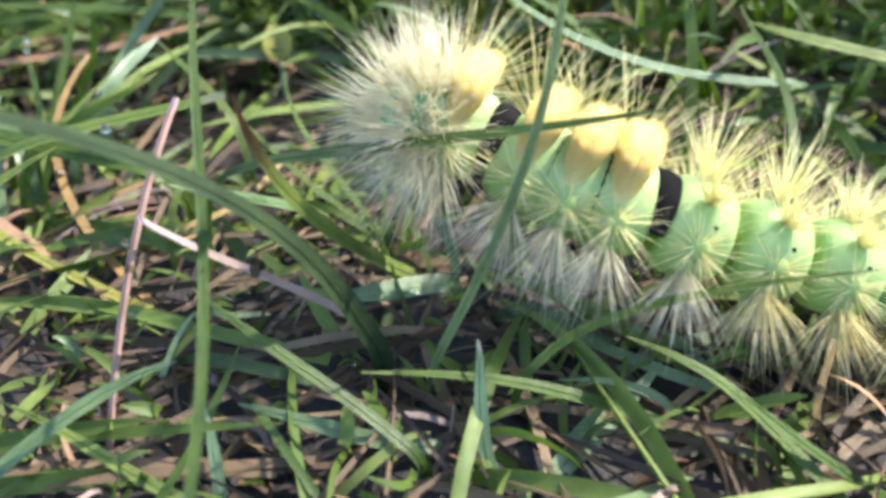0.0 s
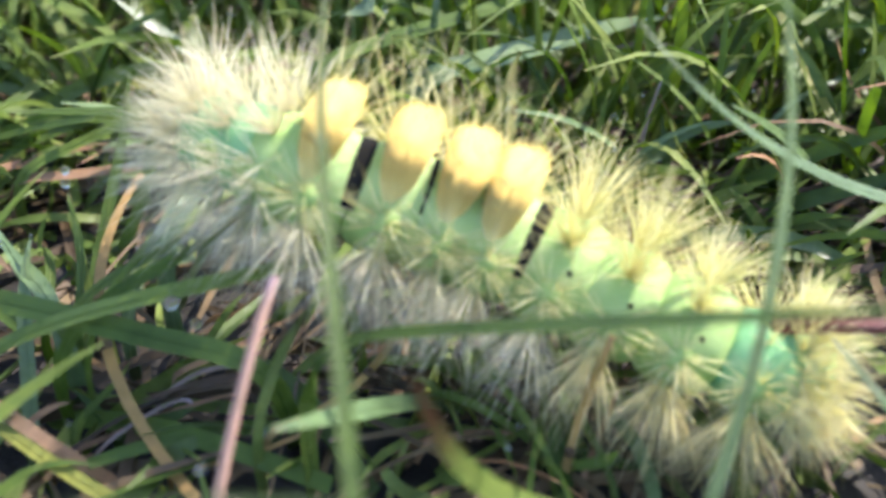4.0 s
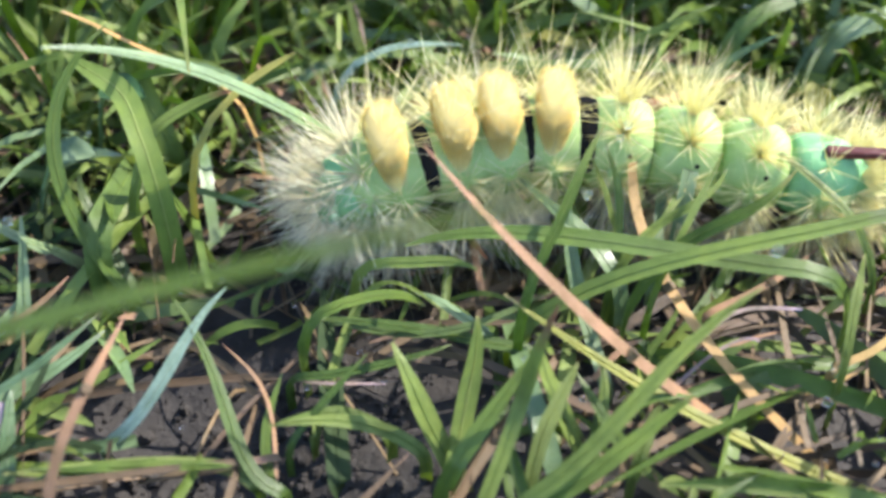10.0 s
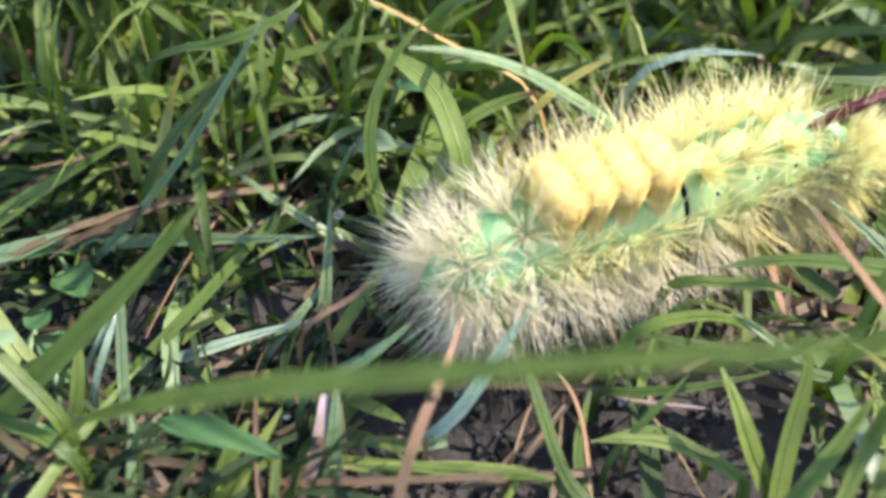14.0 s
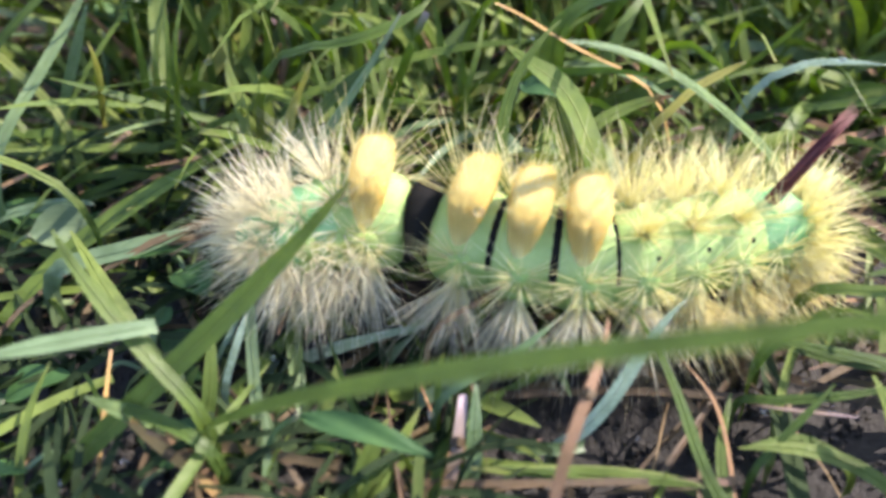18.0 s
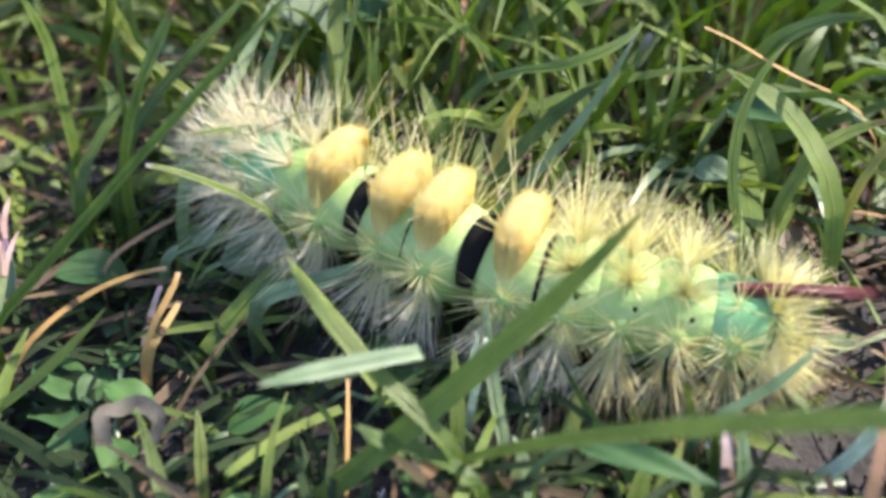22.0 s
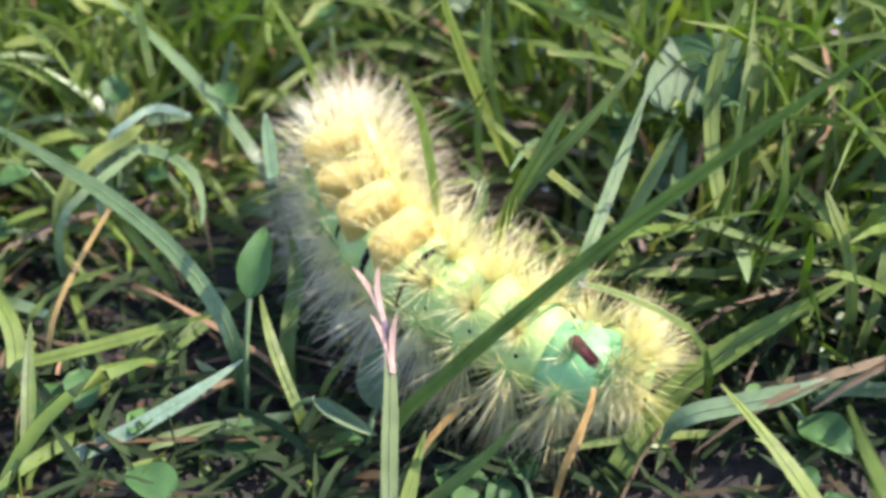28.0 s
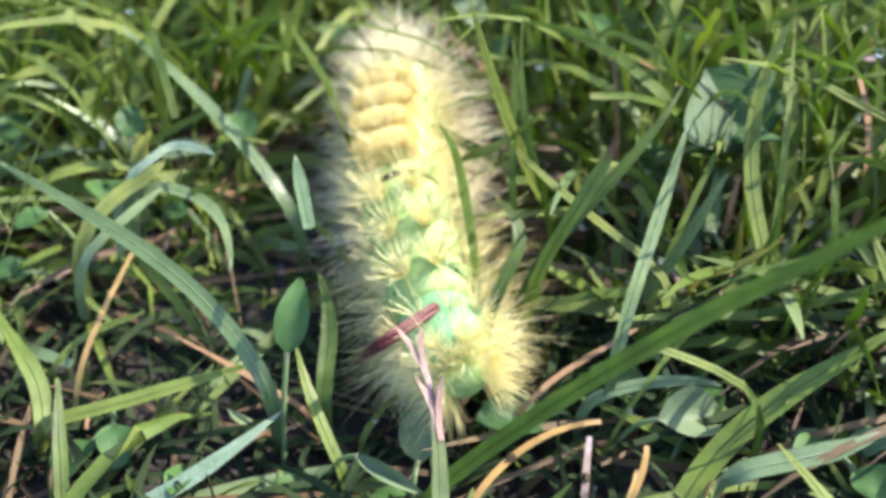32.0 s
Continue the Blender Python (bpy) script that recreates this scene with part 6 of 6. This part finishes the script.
    crawl(18, (-9.37, 0.22, 0.55), (-8.56, 0.64, 0.47), (-6.84, 0.31, 0.39), (-5.31, 0.77, 0.35), (-5.05, 0.81, 0.35), 5, 0.49, 0.75)
    crawl(18.5, (-10.06, 0.49, 0.52), (-8.89, 0.48, 0.45), (-7.03, 0.31, 0.38), (-5.58, 0.61, 0.33), (-5.27, 0.59, 0.32), 5.8, 0.41, 0.68)
    crawl(19, (-10.13, 0.4, 0.5), (-9.14, 0.38, 0.44), (-7.39, 0.15, 0.37), (-5.99, -0.04, 0.3), (-5.76, -0.07, 0.3), 6.5, 0.33, 0.6)
    crawl(19.5, (-10.57, 0.61, 0.48), (-9.6, 0.37, 0.42), (-8.07, -0.06, 0.36), (-6.12, 0.1, 0.28), (-5.85, 0.14, 0.28), 7.3, 0.38, 0.64)
    crawl(20, (-10.94, 0.74, 0.45), (-9.86, 0.44, 0.4), (-8.28, -0.06, 0.35), (-6.34, 0.46, 0.25), (-6.1, 0.42, 0.25), 8, 0.43, 0.68)
    crawl(20.5, (-11.26, 0.79, 0.43), (-10.2, 0.57, 0.38), (-8.65, 0.17, 0.33), (-6.81, -0.05, 0.23), (-6.54, 0.02, 0.22), 8, 0.36, 0.66)
    crawl(21, (-11.21, 0.68, 0.41), (-10.6, 0.75, 0.36), (-8.97, 0.46, 0.3), (-7.02, -0.15, 0.2), (-6.71, -0.06, 0.2), 8, 0.3, 0.63)
    crawl(21.5, (-11.73, 1.75, 0.39), (-10.59, 1.01, 0.32), (-9.15, 0.36, 0.26), (-7.08, 0.06, 0.16), (-6.82, 0.05, 0.16), 8, 0.34, 0.62)
    crawl(22, (-11.81, 2.19, 0.36), (-10.68, 1.38, 0.29), (-9.16, 0.51, 0.23), (-7.51, 0.14, 0.12), (-7.29, 0.13, 0.12), 8, 0.38, 0.62)
    crawl(22.5, (-12.28, 1.49, 0.33), (-11.19, 1.44, 0.26), (-9.66, 0.62, 0.19), (-7.89, 0.29, 0.09), (-7.57, 0.29, 0.09), 4.8, 0.42, 0.66)
    crawl(23, (-12.4, 1.57, 0.3), (-11.57, 1.6, 0.22), (-10.03, 0.91, 0.15), (-8.02, 0.92, 0.05), (-7.7, 0.84, 0.05), 1.5, 0.47, 0.7)
    crawl(23.5, (-12.9, 1.49, 0.28), (-11.81, 1.47, 0.2), (-10.4, 1.48, 0.12), (-8.66, 0.27, 0.02), (-8.57, 0.32, 0.02), -1.8, 0.41, 0.69)
    crawl(24, (-13.2, 1.35, 0.25), (-12.57, 1.85, 0.17), (-10.82, 1.44, 0.09), (-8.86, 0.46, -0.01), (-8.72, 0.48, -0.01), -5, 0.36, 0.69)
    crawl(24.5, (-13.6, 1.73, 0.23), (-12.69, 1.69, 0.15), (-11.08, 1.66, 0.06), (-9.18, 0.53, -0.03), (-9.12, 0.59, -0.04), -7.5, 0.35, 0.68)
    crawl(25, (-13.83, 1.41, 0.21), (-13.06, 1.72, 0.13), (-11.62, 1.93, 0.04), (-9.52, 0.73, -0.06), (-9.41, 0.62, -0.06), -10, 0.34, 0.66)
    crawl(25.5, (-14.11, 2.01, 0.19), (-13.29, 1.7, 0.1), (-12.01, 1.7, 0.01), (-9.71, 0.92, -0.09), (-9.54, 0.89, -0.09), -7.5, 0.37, 0.69)
    crawl(26, (-14.26, 2.58, 0.17), (-13.54, 1.98, 0.08), (-12.27, 1.7, -0.02), (-10.33, 1.39, -0.12), (-10.12, 1.34, -0.12), -5, 0.4, 0.71)
    crawl(26.5, (-14.23, 2.5, 0.17), (-13.71, 1.98, 0.07), (-12.82, 1.59, -0.03), (-10.87, 1.3, -0.13), (-10.63, 1.17, -0.13), 0, 0.39, 0.7)
    crawl(28.5, (-14.57, 4.2, 0.34), (-14.48, 3.4, 0.24), (-13.83, 2.03, 0.04), (-12.35, 1.25, -0.16), (-11.86, 1.1, -0.16), 18, 0.34, 0.67)
    crawl(29, (-14.81, 5, 0.43), (-14.38, 3.36, 0.3), (-14, 2.06, 0.05), (-12.86, 1.84, -0.16), (-12.46, 1.42, -0.16), 18.7, 0.34, 0.67)
    crawl(29.5, (-14.43, 4.06, 0.53), (-14.4, 3.59, 0.36), (-14.14, 2.58, 0.06), (-12.91, 1.53, -0.17), (-12.6, 1.27, -0.17), 19.3, 0.34, 0.67)
    crawl(30, (-14.34, 3.7, 0.61), (-14.42, 3.57, 0.42), (-14.34, 2.69, 0.07), (-13.09, 1.3, -0.18), (-12.82, 1.18, -0.18), 20, 0.34, 0.67)
    crawl(30.5, (-14.81, 5.58, 0.62), (-14.5, 4.17, 0.42), (-14.38, 2.81, 0.07), (-13.13, 1.48, -0.18), (-12.88, 1.22, -0.18), 19, 0.34, 0.67)
    crawl(31, (-14.65, 6.02, 0.61), (-14.55, 4.67, 0.41), (-14.43, 2.87, 0.07), (-13.38, 1.76, -0.18), (-13.18, 1.43, -0.18), 18, 0.34, 0.67)
    crawl(31.5, (-14.6, 5.25, 0.45), (-14.53, 4.6, 0.29), (-14.56, 3.3, 0.05), (-13.76, 1.75, -0.18), (-13.41, 1.47, -0.18), 17, 0.34, 0.67)
    crawl(32, (-14.59, 5.81, 0.27), (-14.48, 4.99, 0.17), (-14.36, 3.95, 0.02), (-13.73, 1.96, -0.18), (-13.56, 1.55, -0.18), 16, 0.34, 0.67)
    for ob, rows in KEYED.items():
        walk(ob, rows)
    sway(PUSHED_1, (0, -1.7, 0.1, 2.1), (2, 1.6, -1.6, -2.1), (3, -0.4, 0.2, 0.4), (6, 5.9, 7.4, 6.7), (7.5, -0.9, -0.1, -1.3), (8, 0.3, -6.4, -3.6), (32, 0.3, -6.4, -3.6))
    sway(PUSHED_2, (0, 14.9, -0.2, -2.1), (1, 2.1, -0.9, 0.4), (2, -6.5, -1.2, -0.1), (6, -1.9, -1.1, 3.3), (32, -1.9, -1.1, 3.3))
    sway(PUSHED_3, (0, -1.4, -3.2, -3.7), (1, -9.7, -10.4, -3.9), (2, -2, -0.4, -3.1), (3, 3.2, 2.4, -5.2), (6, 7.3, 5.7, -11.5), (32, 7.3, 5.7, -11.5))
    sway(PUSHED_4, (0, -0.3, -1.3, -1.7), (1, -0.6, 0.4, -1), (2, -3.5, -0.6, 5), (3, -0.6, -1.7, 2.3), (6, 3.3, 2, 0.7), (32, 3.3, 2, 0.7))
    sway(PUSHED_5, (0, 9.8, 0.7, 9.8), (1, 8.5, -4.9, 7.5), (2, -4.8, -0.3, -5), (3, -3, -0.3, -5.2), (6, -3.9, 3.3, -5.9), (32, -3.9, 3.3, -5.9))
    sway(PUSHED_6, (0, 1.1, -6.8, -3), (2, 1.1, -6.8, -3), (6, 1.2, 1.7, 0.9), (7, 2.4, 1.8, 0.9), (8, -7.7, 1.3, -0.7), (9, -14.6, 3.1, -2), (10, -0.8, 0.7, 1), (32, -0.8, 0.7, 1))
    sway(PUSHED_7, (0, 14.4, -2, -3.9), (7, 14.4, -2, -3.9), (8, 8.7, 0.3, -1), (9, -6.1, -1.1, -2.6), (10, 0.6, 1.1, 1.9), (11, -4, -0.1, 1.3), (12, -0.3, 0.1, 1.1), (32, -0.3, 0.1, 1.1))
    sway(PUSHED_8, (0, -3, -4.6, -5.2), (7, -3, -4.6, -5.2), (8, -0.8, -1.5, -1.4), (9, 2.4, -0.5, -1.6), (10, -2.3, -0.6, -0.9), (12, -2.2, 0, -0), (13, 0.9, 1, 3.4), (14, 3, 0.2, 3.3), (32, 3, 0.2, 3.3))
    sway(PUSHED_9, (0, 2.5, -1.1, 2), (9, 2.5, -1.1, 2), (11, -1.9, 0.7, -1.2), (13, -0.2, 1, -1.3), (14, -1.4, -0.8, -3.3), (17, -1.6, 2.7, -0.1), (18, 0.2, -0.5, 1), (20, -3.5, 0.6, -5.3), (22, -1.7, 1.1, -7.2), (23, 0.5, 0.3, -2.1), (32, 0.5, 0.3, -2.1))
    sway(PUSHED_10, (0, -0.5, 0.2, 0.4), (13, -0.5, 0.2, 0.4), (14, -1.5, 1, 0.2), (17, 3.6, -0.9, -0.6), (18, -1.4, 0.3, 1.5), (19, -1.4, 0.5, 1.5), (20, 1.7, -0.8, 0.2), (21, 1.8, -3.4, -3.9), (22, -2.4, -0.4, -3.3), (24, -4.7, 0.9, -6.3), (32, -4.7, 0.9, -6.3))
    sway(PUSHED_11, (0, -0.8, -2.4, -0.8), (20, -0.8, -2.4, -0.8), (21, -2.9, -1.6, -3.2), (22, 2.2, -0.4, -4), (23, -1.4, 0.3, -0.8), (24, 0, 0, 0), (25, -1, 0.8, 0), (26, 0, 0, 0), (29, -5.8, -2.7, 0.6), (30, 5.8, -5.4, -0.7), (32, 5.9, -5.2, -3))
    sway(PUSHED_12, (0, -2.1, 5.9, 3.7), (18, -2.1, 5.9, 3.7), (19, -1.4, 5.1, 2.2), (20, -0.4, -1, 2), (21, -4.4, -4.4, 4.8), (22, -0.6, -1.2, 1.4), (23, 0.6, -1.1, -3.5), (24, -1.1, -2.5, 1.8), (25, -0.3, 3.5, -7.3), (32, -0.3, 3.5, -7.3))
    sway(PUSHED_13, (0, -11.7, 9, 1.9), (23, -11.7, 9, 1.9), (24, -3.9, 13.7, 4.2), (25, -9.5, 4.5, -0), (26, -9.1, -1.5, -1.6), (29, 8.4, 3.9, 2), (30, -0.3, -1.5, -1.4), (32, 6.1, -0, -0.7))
    # one blade springs up from the left
    foot = SPRUNG.location.copy()
    walk(SPRUNG, [(t, pose(foot.x, foot.y, foot.z, 0, lean, 0)) for t, lean in ((0, -70), (5.8, -70), (6.2, -35), (6.5, -4), (7, 0), (8.1, 0), (8.6, 22), (9, 48), (9.6, 60), (32, 60))])
    # the red pencil is raised and lowered: seconds and degrees
    lifts = [(0, 26), (6, 28), (9, 22), (10, 12), (11, 28), (12, 42), (13, 42), (14, 34), (14.5, 38), (16.5, 55), (17, 62), (18, 62), (18.5, 45), (19, 12), (20, 35), (20.5, 14), (21, 18), (22, 12),
             (23, 34), (23.5, 10), (24.5, 12), (25, 28), (26, 12), (26.5, 25), (28.5, 50), (29, 50), (29.5, 52), (30, 55), (31, 52), (31.5, 22), (32, 20)]

    def turned(t):
        return float(np.interp(t, (26.5, 28.5, 29, 29.5, 30, 31, 31.4, 32), (0, -69, -71, -45, -46, -40, -76, -56)))

    walk(PENCIL, [(t, pose(0, 0, RADIUS[11] * 0.97 * CM * BODY, 0, lift, turned(t))) for t, lift in lifts])


motions()
